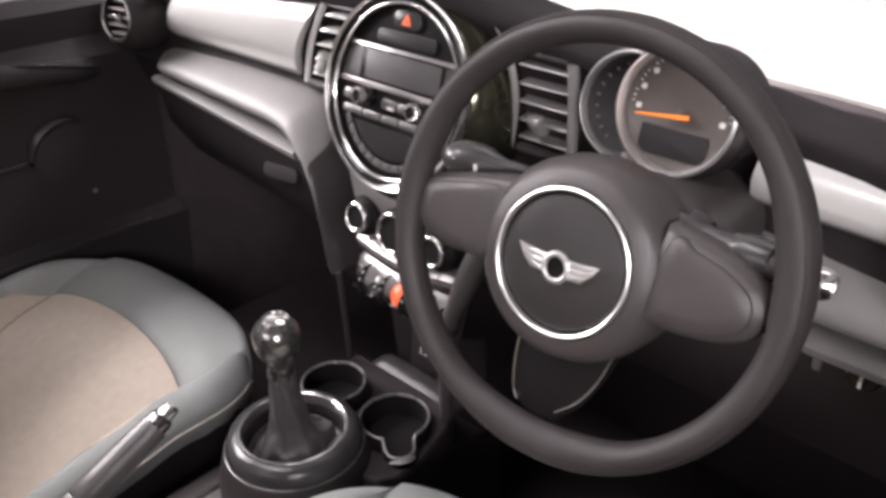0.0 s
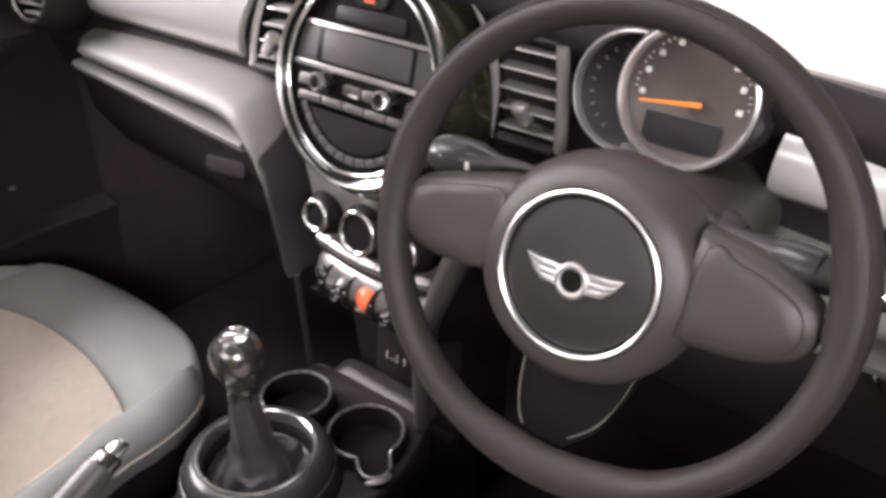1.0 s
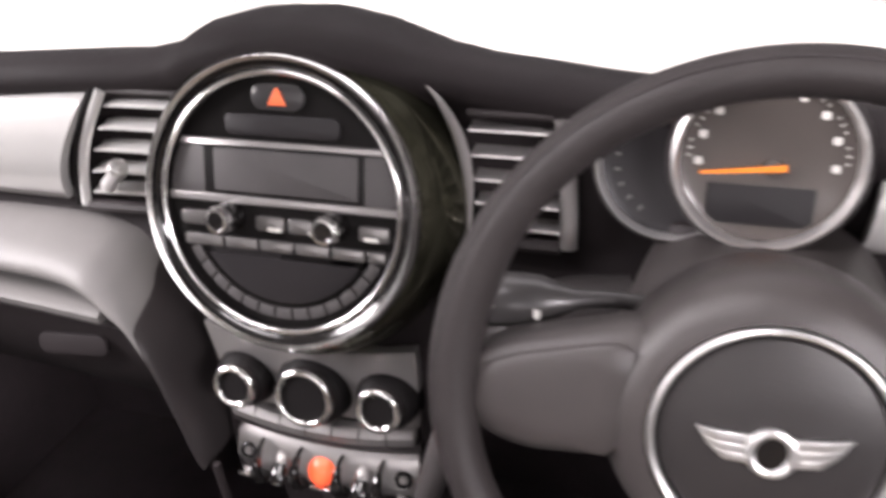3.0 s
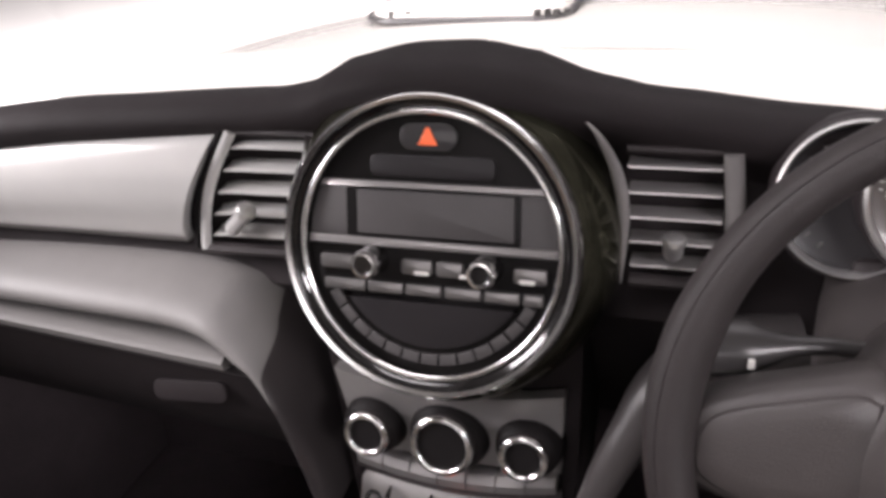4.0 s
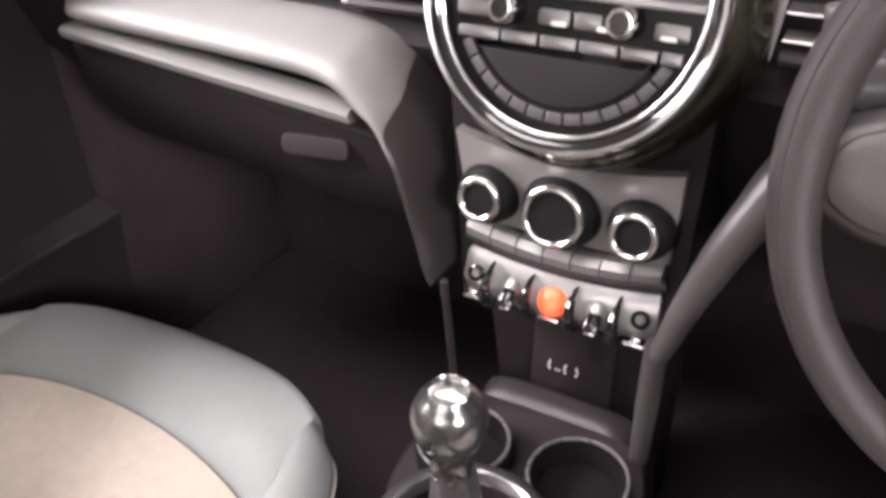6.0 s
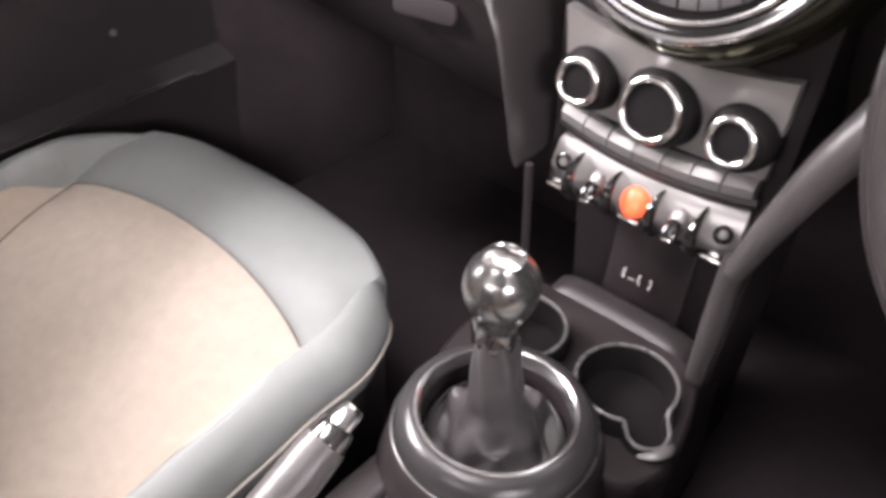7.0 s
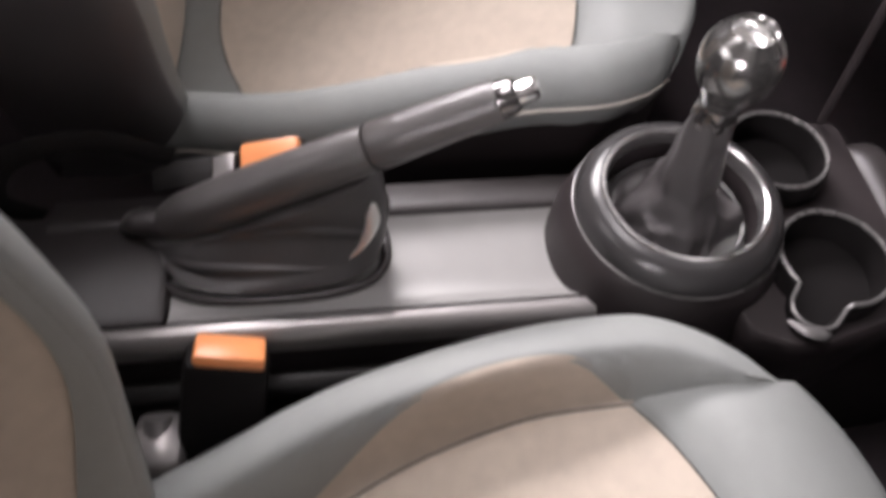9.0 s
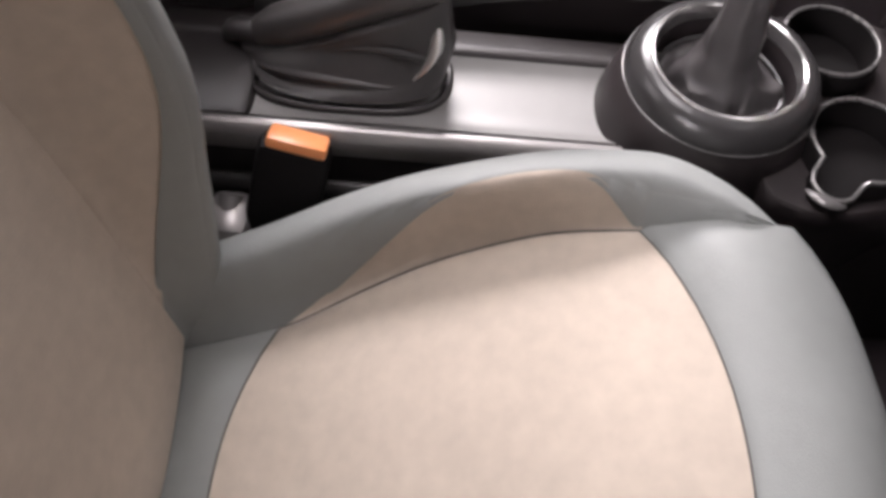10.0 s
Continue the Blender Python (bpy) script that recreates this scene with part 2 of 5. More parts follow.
def rounded(w, h, r, n=6, cx=0.0, cy=0.0):
    """The outline of a rounded rectangle."""
    out = []
    for sx, sy, a0 in ((1, 1, 0), (-1, 1, 90), (-1, -1, 180), (1, -1, 270)):
        for k in range(n + 1):
            a = radians(a0 + 90 * k / n)
            out.append((cx + sx * (w / 2 - r) + r * math.cos(a), cy + sy * (h / 2 - r) + r * math.sin(a)))
    return out


def arc(r, a0, a1, n, cx=0.0, cy=0.0):
    return [(cx + r * math.cos(radians(a0 + (a1 - a0) * k / (n - 1))), cy + r * math.sin(radians(a0 + (a1 - a0) * k / (n - 1)))) for k in range(n)]


def spline(pairs, x):
    """A smooth line through a short table."""
    n = len(pairs)
    if x <= pairs[0][0]:
        return pairs[0][1]
    if x >= pairs[-1][0]:
        return pairs[-1][1]
    i = max(k for k in range(n - 1) if pairs[k][0] <= x)

    def slope(k):
        a, b = pairs[max(0, k - 1)], pairs[min(n - 1, k + 1)]
        return (b[1] - a[1]) / (b[0] - a[0])

    (x0, y0), (x1, y1) = pairs[i], pairs[i + 1]
    w = x1 - x0
    t = (x - x0) / w
    return (2 * t ** 3 - 3 * t * t + 1) * y0 + (t ** 3 - 2 * t * t + t) * w * slope(i) + (3 * t * t - 2 * t ** 3) * y1 + (t ** 3 - t * t) * w * slope(i + 1)


def lerp(pairs, x):
    """Smooth interpolation in a short table."""
    if x <= pairs[0][0]:
        return pairs[0][1]
    for (a, va), (b, vb) in zip(pairs, pairs[1:]):
        if x <= b:
            s = (x - a) / (b - a)
            s = s * s * (3 - 2 * s) * 0.5 + s * 0.5
            return va + (vb - va) * s
    return pairs[-1][1]


# ---- the car's shell and the showroom ----
solo("ground", box(60, 60, 0.1, 0, (0, 0, -0.30)), FLOORING, "pale polished showroom floor under the car", "floor", kind="structure")
# added unseen walls: the dark one blocks side light, the pale feeds reflections
solo("wall_unseen", box(0.1, 9, 4.2, 0, (3.2, -1.5, 1.8)), DARKWALL, "unseen dark wall added beside the car to block light", "wall", kind="structure")
solo("wall_unseen", box(8, 0.1, 4.2, 0, (-0.8, -4.2, 1.8)), PALEWALL, "unseen pale wall added behind the car for reflections", "wall", kind="structure")
solo("floor", box(1.62, 1.92, 0.03, 0, (0, -0.45, 0.065)), CARPET, "black carpeted car floor", "floor", kind="structure")
solo("wall_front", box(1.46, 0.04, 0.66, 0.005, (0, 0.46, 0.41)), CARPET, "black carpeted bulkhead of the footwells", "wall", kind="structure")
solo("wall_rear", box(1.46, 0.05, 0.95, 0.01, (0, -1.38, 0.45)), CARPET, "dark lining behind the rear bench", "wall", kind="structure")


def roof_z(x, y):
    return 1.30 - 0.10 * (abs(x) / 0.62) ** 4 - 0.25 * max(0, y + 0.15) ** 2


def roof_piece(xs, ys, thick=0.03):
    return sheet([[(x, y, roof_z(x, y)) for x in xs] for y in ys], thick, (0, 0, 1))


# headliner with an unseen glass roof over the front seats, inferred from overhead light
solo("ceiling", joined(roof_piece((-0.69, -0.5, -0.3, 0, 0.3, 0.5, 0.69), (-1.40, -1.0, -0.72)), roof_piece((-0.69, -0.5, -0.3, 0, 0.3, 0.5, 0.69), (-0.12, 0.0, 0.10)),
                       roof_piece((-0.69, -0.55, -0.44), (-0.72, -0.4, -0.12)), roof_piece((0.44, 0.55, 0.69), (-0.72, -0.4, -0.12))),
     HEADLINER, "pale grey cloth headliner round a glass roof", "ceiling", kind="structure")
roof = solo("window_roof", sheet([[(x, y, roof_z(x, y) + 0.02) for x in (-0.45, -0.2, 0, 0.2, 0.45)] for y in (-0.73, -0.4, -0.11)], 0.005, (0, 0, 1)), GLASS, "clear glass roof panel over the front seats", "roof window", kind="structure")
roof.visible_shadow = False
# added wall across the lower doorway, out of view, blocks low light
solo("wall_right", box(0.04, 1.90, 0.74, 0.01, (0.79, -0.44, 0.45)), BLACK, "unseen black wall added on the driver side to block low light", "wall", kind="structure")
solo("wall_left", box(0.04, 0.46, 0.62, 0.01, (-0.745, 0.27, 0.39)), CARPET, "black kick panel of the passenger footwell", "wall", kind="structure")
# quarter linings out of view, sized to hold back side light
solo("wall_quarter", box(0.05, 0.60, 0.50, 0.02, (-0.70, -1.10, 1.05)), HEADLINER, "grey rear quarter lining beside the roof", "wall", kind="structure")
solo("wall_quarter", box(0.05, 0.60, 0.60, 0.02, (0.70, -1.11, 1.00)), HEADLINER, "grey door pillar and rear quarter lining", "wall", kind="structure")
solo("sill", box(0.08, 1.6, 0.16, 0.02, (0.72, -0.45, 0.10)), BLACK, "black door sill below the open doorway", "sill", kind="structure")
screen_rows = []
for k in range(7):
    s = k / 6
    screen_rows.append([(x, 0.60 - 0.50 * s - 0.10 * (x / 0.68) ** 2, 0.77 + 0.50 * s) for x in np.linspace(-0.68 + 0.10 * s, 0.68 - 0.10 * s, 11)])
w1 = solo("window_front", sheet(screen_rows, 0.004, (0, 0.7, 0.7)), GLASS, "clear raked windscreen above the dashboard", "windscreen", kind="structure")
w1.visible_shadow = False

def bonnet():
    ob = thing("bonnet", (0, 1.1, 0.7), "glossy white car bonnet seen through the windscreen", "car bonnet")
    rows = []
    for k in range(13):
        y = 0.66 + 0.075 * k
        rows.append([(x, y - 0.14 * (x / 0.75) ** 2, 0.765 - 0.10 * ((y - 0.66) / 0.9) ** 2 - 0.05 * (abs(x) / 0.75) ** 3) for x in np.linspace(-0.88, 0.88, 25)])
    part("panel", sheet(rows, 0.006, (0, 0, -1)), BODY, ob)
    lip = [(x, y, 0.760) for x, y in rounded(0.36, 0.30, 0.06, 6, -0.235, 1.00)]
    part("scoop", loft([[(x, y, z) for x, y, z0 in [(p[0] * s - 0.235 * (1 - s), p[1] * s + 1.0 * (1 - s), 0) for p in lip]] for s, z in ((1, 0.74), (0.98, 0.772), (0.90, 0.784), (0.4, 0.788))]), BODY, ob, "raised white scoop", sharp=70)
    part("scoop_rim", tube(lip, 0.010, 8, 0.7, closed=True), SATIN, ob, "grey rim of the scoop")
    for x in (-0.36, -0.10):
        for k in range(4):
            part("scoop_mesh", box(0.012, 0.010, 0.012, 0.002, (x + 0.016 * k, 0.858 + 0.006 * (k % 2), 0.770)), GLOSS, ob, "dark mesh piece")
    return ob


bonnet()
solo("scuttle", sheet([[(x, y - 0.10 * (x / 0.68) ** 2, 0.745 + 0.02 * s) for x in np.linspace(-0.72, 0.72, 13)] for s, y in ((0, 0.50), (1, 0.58), (0.9, 0.70))], 0.01, (0, 0, -1)),
     BODY, "white scuttle panel below the windscreen", "scuttle panel")


# ---- passenger door ----
def passenger_door():
    ob = thing("passenger_door", (-0.72, -0.4, 0.08), "closed passenger door with black moulded lining", "car door")
    prof = [(-0.78, 0.08), (-0.70, 0.10), (-0.69, 0.30), (-0.675, 0.385), (-0.715, 0.40), (-0.715, 0.62), (-0.69, 0.68), (-0.685, 0.71), (-0.71, 0.74), (-0.70, 0.79), (-0.72, 0.812), (-0.78, 0.812)]
    part("lining", loft([[(x, y, z) for x, z in prof] for y in np.linspace(-1.15, 0.07, 12)]), DOORSKIN, ob)
    part("pocket_rim", tube([(-0.676, y, 0.389 + 0.03 * max(0, -0.3 - y)) for y in np.linspace(-0.95, 0.0, 12)], 0.004, 8), STEM, ob, "grey edge of the door pocket")
    part("armrest", tube(curve([(-0.685, -0.60, 0.70), (-0.665, -0.45, 0.715), (-0.665, -0.20, 0.712), (-0.69, -0.04, 0.69)], 14), [0.012] + [0.022] * 12 + [0.012], 10), DOORSKIN, ob)
    part("door_pull", tube(curve([(-0.668, -0.22, 0.728), (-0.655, -0.15, 0.724), (-0.665, -0.06, 0.700)], 10), 0.007, 8, 0.6), STEM, ob, "grey door pull")
    # only the arc that catches light is modelled, thinning at its ends
    part("speaker_surround", tube([(-0.712, -0.115 + 0.062 * math.cos(a), 0.545 + 0.062 * math.sin(a)) for a in np.linspace(0.32 * math.pi, 1.05 * math.pi, 20)], [0.003 + 0.008 * math.sin(math.pi * k / 19) for k in range(20)], 8), STEM, ob, "lit upper arc of the round speaker surround")
    part("speaker_grille", moved(lathe([(0, 0.006), (0.03, 0.005), (0.055, 0.001), (0.057, -0.004)], 28), frame_matrix((-0.716, -0.115, 0.545), (0, 1, 0), (0, 0, 1))), DOORSKIN, ob)
    part("trim_line", tube([(-0.712, -0.50, 0.552), (-0.712, -0.185, 0.548)], 0.004, 6), STEM, ob)
    part("screw", moved(lathe([(0, 0.002), (0.004, 0.001), (0.005, -0.002)], 10), frame_matrix((-0.713, -0.082, 0.464), (0, 1, 0), (0, 0, 1))), SILVER, ob)
    pane = part("pane", box(0.006, 1.25, 0.42, 0.002, (-0.70, -0.50, 1.02)), GLASS, ob)
    pane.visible_shadow = False
    return ob


passenger_door()
solo("sill_trim", box(0.05, 0.34, 0.018, 0.006, (-0.655, -0.72, 0.262)), SILVER, "pale sill trim beside the passenger seat", "sill trim", kind="structure")


# ---- dashboard ----
CREST = [(-0.70, 0.836), (-0.60, 0.849), (-0.357, 0.871), (-0.16, 0.879), (-0.12, 0.887), (-0.077, 0.908), (-0.03, 0.918), (0.02, 0.919), (0.061, 0.911),
         (0.115, 0.892), (0.16, 0.883), (0.265, 0.873), (0.51, 0.853), (0.56, 0.845), (0.70, 0.828)]


def dashboard():
    ob = thing("dashboard", (0, 0.25, 0.55), "black soft-touch dashboard with pale silver trim and grey lower pad", "dashboard")
    rows = []
    for x in np.linspace(-0.70, 0.70, 85):
        c = lerp(CREST, x)
        bow = 0.05 * (x / 0.7) ** 2
        hood = 0.028 * math.exp(-(x / 0.10) ** 4)
        prof = [(0.105, c - 0.075), (0.082 - hood, c - 0.042), (0.068 - hood, c - 0.022), (0.071 - hood, c - 0.010), (0.084 - hood, c - 0.002), (0.10, c), (0.13, c - 0.006),
                (0.30, c - 0.075), (0.56, c - 0.17), (0.56, c - 0.22), (0.15, c - 0.14)]
        rows.append([(x, y - bow * (1 if y < 0.3 else 0.6), z) for y, z in prof])
    part("top_pad", loft(rows), DASH, ob, sharp=60)
    rows = []
    for x in np.linspace(-0.69, 0.69, 30):
        c = lerp(CREST, x)
        bow = 0.05 * (x / 0.7) ** 2
        rows.append([(x, y - bow, z) for y, z in ((0.094, c - 0.05), (0.092, 0.74), (0.075, 0.70), (0.10, 0.64), (0.20, 0.50), (0.32, 0.48), (0.32, c - 0.11))])
    part("fascia", loft(rows), DASH, ob)
    # pale lacquered strip on the passenger's side
    rows = []
    for t in np.linspace(0, 1, 9):
        row = []
        for s in np.linspace(0, 1, 26):
            xl, xr = -0.606 + 0.034 * t, -0.264 + 0.058 * t ** 1.2
            x = xl + (xr - xl) * s
            zb, zt = 0.744 - 0.006 * s, 0.822 + 0.028 * s ** 0.8
            e = min(1, s * 9) ** 0.5
            zm = 0.5 * (zb + zt)
            z = zm + (zb + (zt - zb) * t - zm) * (0.55 + 0.45 * e)
            row.append((x, 0.074 - 0.018 * math.sin(math.pi * t) ** 0.8 * e - 0.03 * (x / 0.7) ** 2, z))
        rows.append(row)
    part("decor_strip", sheet(rows, 0.012, (0, 1, 0)), TRIM, ob, "pale silver lacquered decor strip", sharp=60)
    rows = []
    for t in np.linspace(0, 1, 9):
        rows.append([(x, 0.076 - 0.014 * math.sin(math.pi * t) ** 0.8 - 0.03 * (x / 0.7) ** 2, 0.762 + (0.062 - 0.02 * max(0, x - 0.43)) * t) for x in np.linspace(0.425 + 0.006 * t, 0.60, 12)])
    part("decor_strip", sheet(rows, 0.012, (0, 1, 0)), TRIM, ob, "pale silver lacquered decor strip", sharp=60)
    # grey padded ledge over the glove box, and its short twin by the driver's knee
    prof = [(0.085, 0.021), (0.070, 0.020), (0.045, 0.011), (0.022, 0.000), (0.012, -0.011), (0.014, -0.020), (0.028, -0.025), (0.085, -0.015)]
    for x0, x1, n in ((-0.615, -0.175, 24), (0.430, 0.640, 12)):
        if x0 < 0:
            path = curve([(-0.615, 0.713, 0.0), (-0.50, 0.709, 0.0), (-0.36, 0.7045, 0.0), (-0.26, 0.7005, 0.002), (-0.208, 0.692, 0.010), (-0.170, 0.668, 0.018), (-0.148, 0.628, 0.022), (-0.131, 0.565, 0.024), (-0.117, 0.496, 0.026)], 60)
        else:
            path = [Vector((x, 0.7145, 0.0)) for x in np.linspace(x0, x1, n)]
        rows = []
        for k, p in enumerate(path):
            q = path[min(k + 1, len(path) - 1)] - path[max(k - 1, 0)]
            tx, tz = q.x / math.hypot(q.x, q.y), q.y / math.hypot(q.x, q.y)
            s = k / (len(path) - 1)
            e = min(1, max(0.0, p.x - x0) / 0.035) ** 0.5 if x0 < 0 else 1
            hs = (0.35 + 0.65 * e) * (1 if x0 > 0 else lerp([(0, 1), (0.5, 1), (0.58, 1.05), (0.68, 0.70), (0.80, 0.48), (1, 0.32)], s))
            if x0 < 0 and s > 0.95:
                hs *= math.sqrt(max(0.02, 1 - ((s - 0.95) / 0.05) ** 2))
            turn = 0.0 if x0 > 0 else lerp([(0.48, 0.0), (0.70, 2.4)], s)
            rows.append([(p.x - tz * hh * hs, 0.085 - p.z + (y - 0.085) * (0.3 + 0.7 * e) + turn * max(0.0, hh + 0.014), p.y + tx * hh * hs) for y, hh in prof])
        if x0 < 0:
            # padded skin narrows to the outer ridge; the inward-turning leg is darkened for shade
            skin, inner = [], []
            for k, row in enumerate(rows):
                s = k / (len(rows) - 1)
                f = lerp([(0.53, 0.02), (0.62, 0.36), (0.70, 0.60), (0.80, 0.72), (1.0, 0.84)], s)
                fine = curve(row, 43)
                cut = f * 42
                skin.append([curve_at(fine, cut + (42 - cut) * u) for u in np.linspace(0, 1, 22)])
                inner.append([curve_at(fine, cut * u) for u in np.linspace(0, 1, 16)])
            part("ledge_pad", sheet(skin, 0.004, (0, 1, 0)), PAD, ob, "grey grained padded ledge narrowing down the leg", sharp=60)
            part("leg", sheet(inner[33:], 0.004, (0, 1, 0)), STEM, ob, "leg framing the stack, its inward face darkened for shade", sharp=60)
        else:
            part("ledge_pad", loft(rows), PAD, ob, "grey grained padded ledge", sharp=60)
        rows = []
        for x in np.linspace(x0 + 0.02, x1 - 0.035 if x0 < 0 else x1, n):
            s = (abs(x) - 0.15) / 0.46
            drop = 0.006 if x > 0 else 0.036 * (1 - s)
            rows.append([(x, y, z - drop) for y, z in ((0.012, 0.684), (0.006, 0.680), (0.008, 0.672), (0.02, 0.669), (0.04, 0.676), (0.04, 0.684))])
        part("edge_strip", loft(rows), PAD, ob, "grey edge strip under the pad", sharp=60)
    return ob


dashboard()


def glove_box():
    ob = thing("glove_box", (-0.38, 0.05, 0.5), "closed black glove box below the padded ledge", "glove box")
    rows = []
    for x in np.linspace(-0.60, -0.155, 14):
        s = (abs(x) - 0.15) / 0.46
        d = 0.034 * (1 - s)
        rows.append([(x, y, z - d) for y, z in ((0.030, 0.668), (0.022, 0.655), (0.030, 0.60), (0.075, 0.53), (0.11, 0.53), (0.09, 0.668))])
    part("lid", loft(rows), DASH, ob)
    part("handle", moved(slab(rounded(0.085, 0.022, 0.009), -0.004, 0.002, 0.0015), frame_matrix((-0.265, 0.020, 0.600), (1, 0, 0.10), (0, 0.25, 1))), DASH, ob)
    return ob


glove_box()


def knee_panel():
    ob = thing("knee_panel", (0.45, 0.08, 0.5), "black lower panel under the steering column", "knee panel")
    part("panel", loft([[(x, y, z) for y, z in ((0.045, 0.672), (0.05, 0.60), (0.10, 0.50), (0.16, 0.50), (0.12, 0.672))] for x in np.linspace(0.17, 0.66, 10)]), BLACK, ob)
    m = frame_matrix((0.564, 0.042, 0.650), (1, 0, 0), (0, 0.1, 1))
    sw = part("light_switch", moved(lathe([(0, 0.012), (0.012, 0.012), (0.015, 0.009), (0.016, -0.004)], 24), m), GLOSS, ob, "round black light switch")
    part("switch_ring", moved(torus(0.0165, 0.0022, 28, 8), m), CHROME, sw, "chrome switch ring")
    part("switch_tab", moved(box(0.005, 0.022, 0.006, 0.0015, (0, 0, 0.014)), m), CHROME, sw)
    part("dimmer_wheel", box(0.010, 0.012, 0.020, 0.003, (0.523, 0.043, 0.642)), BUTTON, ob)
    return ob


knee_panel()


# ---- air vents ----
def centre_vent(side):
    ob = thing("air_vent", (side * 0.18, 0.10, 0.79), "rectangular air vent with silver slats and side bar", "air vent", "centre air vents")
    y = 0.072
    if side < 0:
        tl, bl, tr, br = (-0.197, 0.847), (-0.246, 0.738), (-0.112, 0.847), (-0.140, 0.740)
    else:
        tl, bl, tr, br = (0.142, 0.845), (0.146, 0.742), (0.209, 0.845), (0.214, 0.742)

    def edge(a, b, t, bow=0.0):
        return a[0] + (b[0] - a[0]) * t + bow * math.sin(math.pi * t), a[1] + (b[1] - a[1]) * t

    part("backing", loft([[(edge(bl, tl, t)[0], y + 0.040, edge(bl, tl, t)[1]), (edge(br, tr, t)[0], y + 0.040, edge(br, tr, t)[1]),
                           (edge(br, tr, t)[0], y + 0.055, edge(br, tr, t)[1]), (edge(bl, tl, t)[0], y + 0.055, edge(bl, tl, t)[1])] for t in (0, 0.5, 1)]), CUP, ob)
    inset = 0.011 if side < 0 else 0.0
    for t in (0.08, 0.28, 0.48, 0.68, 0.88):
        a, b = edge(bl, tl, t, -0.006 if side < 0 else 0), edge(br, tr, t)
        rows = []
        for s in np.linspace(0, 1, 11):
            x, z = a[0] + inset + (b[0] - a[0] - inset) * s, a[1] + (b[1] - a[1]) * s
            k = min(1.0, 0.35 + 5 * s) if side < 0 else 0.38
            rows.append([(x, y + 0.001, z - 0.0006 * k), (x, y - 0.003, z + 0.0010 * k), (x, y - 0.002, z + 0.0042 * k), (x, y + 0.003, z + 0.0062 * k), (x, y + 0.014, z + 0.0072 * k), (x, y + 0.014, z + 0.0040)])
        # left slats paler than the right: the side light is put into the colour
        part("slat", loft(rows), TRIM if side < 0 else SILVER, ob)
    if side < 0:
        # solid strip for the gap's shade by the decor strip, then wide bright bar
        for off, w, mat, lab in ((-0.0045, 0.0034, CUP, "black strip for the shaded gap beside the bar"), (0.0045, 0.0052, TRIM, "bright vent side bar")):
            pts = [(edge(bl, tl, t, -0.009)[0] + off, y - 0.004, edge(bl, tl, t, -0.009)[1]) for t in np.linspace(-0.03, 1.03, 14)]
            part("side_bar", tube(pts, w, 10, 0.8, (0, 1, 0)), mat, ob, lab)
        pts = [(edge(br, tr, t)[0] - 0.004, y - 0.004, edge(br, tr, t)[1]) for t in np.linspace(-0.02, 1.02, 12)]
        part("side_bar", tube(pts, 0.004, 10, 0.8, (0, 1, 0)), BLACK, ob)
    else:
        pts = [(edge(br, tr, t, 0.002)[0] + 0.007, y - 0.004, edge(br, tr, t)[1]) for t in np.linspace(-0.02, 1.02, 12)]
        part("side_bar", tube(pts, 0.007, 10, 0.8, (0, 1, 0)), SILVER, ob, "silver vent side bar")
        pts = curve([(0.112, y - 0.010, 0.872), (0.124, y - 0.008, 0.856), (0.136, y - 0.006, 0.828), (0.141, y - 0.004, 0.790), (0.139, y - 0.004, 0.735)], 22)
        part("side_bar", tube(pts, [0.0008 + 0.0042 * math.sin(math.pi * (k / 21) ** 1.3) for k in range(22)], 10, 0.8, (0, 1, 0)), SILVER, ob, "curved silver bar along the round unit")
    part("top_rail", tube([(tl[0], y, tl[1] + 0.002), (tr[0], y, tr[1] + 0.002)], 0.0035, 8), BLACK, ob)
    part("bottom_rail", tube([(bl[0], y - 0.002, bl[1] - 0.004), (br[0], y - 0.002, br[1] - 0.004)], 0.006, 8), BLACK, ob)
    kx = -0.190 if side < 0 else 0.178
    if side < 0:
        line = [(kx - 0.018, y - 0.004, 0.757), (kx - 0.014, y - 0.010, 0.762), (kx - 0.003, y - 0.014, 0.772), (kx + 0.007, y - 0.017, 0.782), (kx + 0.011, y - 0.018, 0.786)]
    else:
        line = [(kx, y + 0.002, 0.764), (kx, y - 0.008, 0.768), (kx, y - 0.013, 0.774), (kx + 0.001, y - 0.016, 0.782), (kx + 0.001, y - 0.016, 0.787)]
    part("knob", tube(curve(line, 11), [0.0065, 0.0075, 0.0075, 0.007, 0.0065, 0.0068, 0.0078, 0.0088, 0.0092, 0.0085, 0.004], 14, 1.0, (0, 1, 0)), SATINCHROME, ob, "bent chrome vent lever")
    return ob


centre_vent(-1)
centre_vent(1)


def round_vent(m, r):
    ob = thing("round_air_vent", (0, 0, 0), "round air vent with a chrome rim on the dashboard end", "air vent", "round end vents", m=m)
    part("bulge", lathe([(r + 0.022, -0.06), (r + 0.021, -0.02), (r + 0.014, 0.002), (r + 0.004, 0.010), (r, 0.008), (r - 0.001, -0.03), (0, -0.032)], 40), BLACK, ob, "black round housing", local=True)
    part("rim", torus(r + 0.001, 0.0028, 44, 8), CHROME, ob, "chrome rim", local=True).location.z = 0.009
    for k in range(-2, 3):
        h = k * r * 0.36
        w = math.sqrt(max(0.0, (r - 0.003) ** 2 - h * h))
        part("slat", box(2 * w, 0.004, 0.024, 0.001, (0, h, -0.008)), SILVER, ob, local=True)
    part("knob", moved(box(0.012, 0.014, 0.014, 0.004), Matrix.Translation((0.004, 0, 0.008))), CHROME, ob, "chrome vent tab", local=True)
    return ob


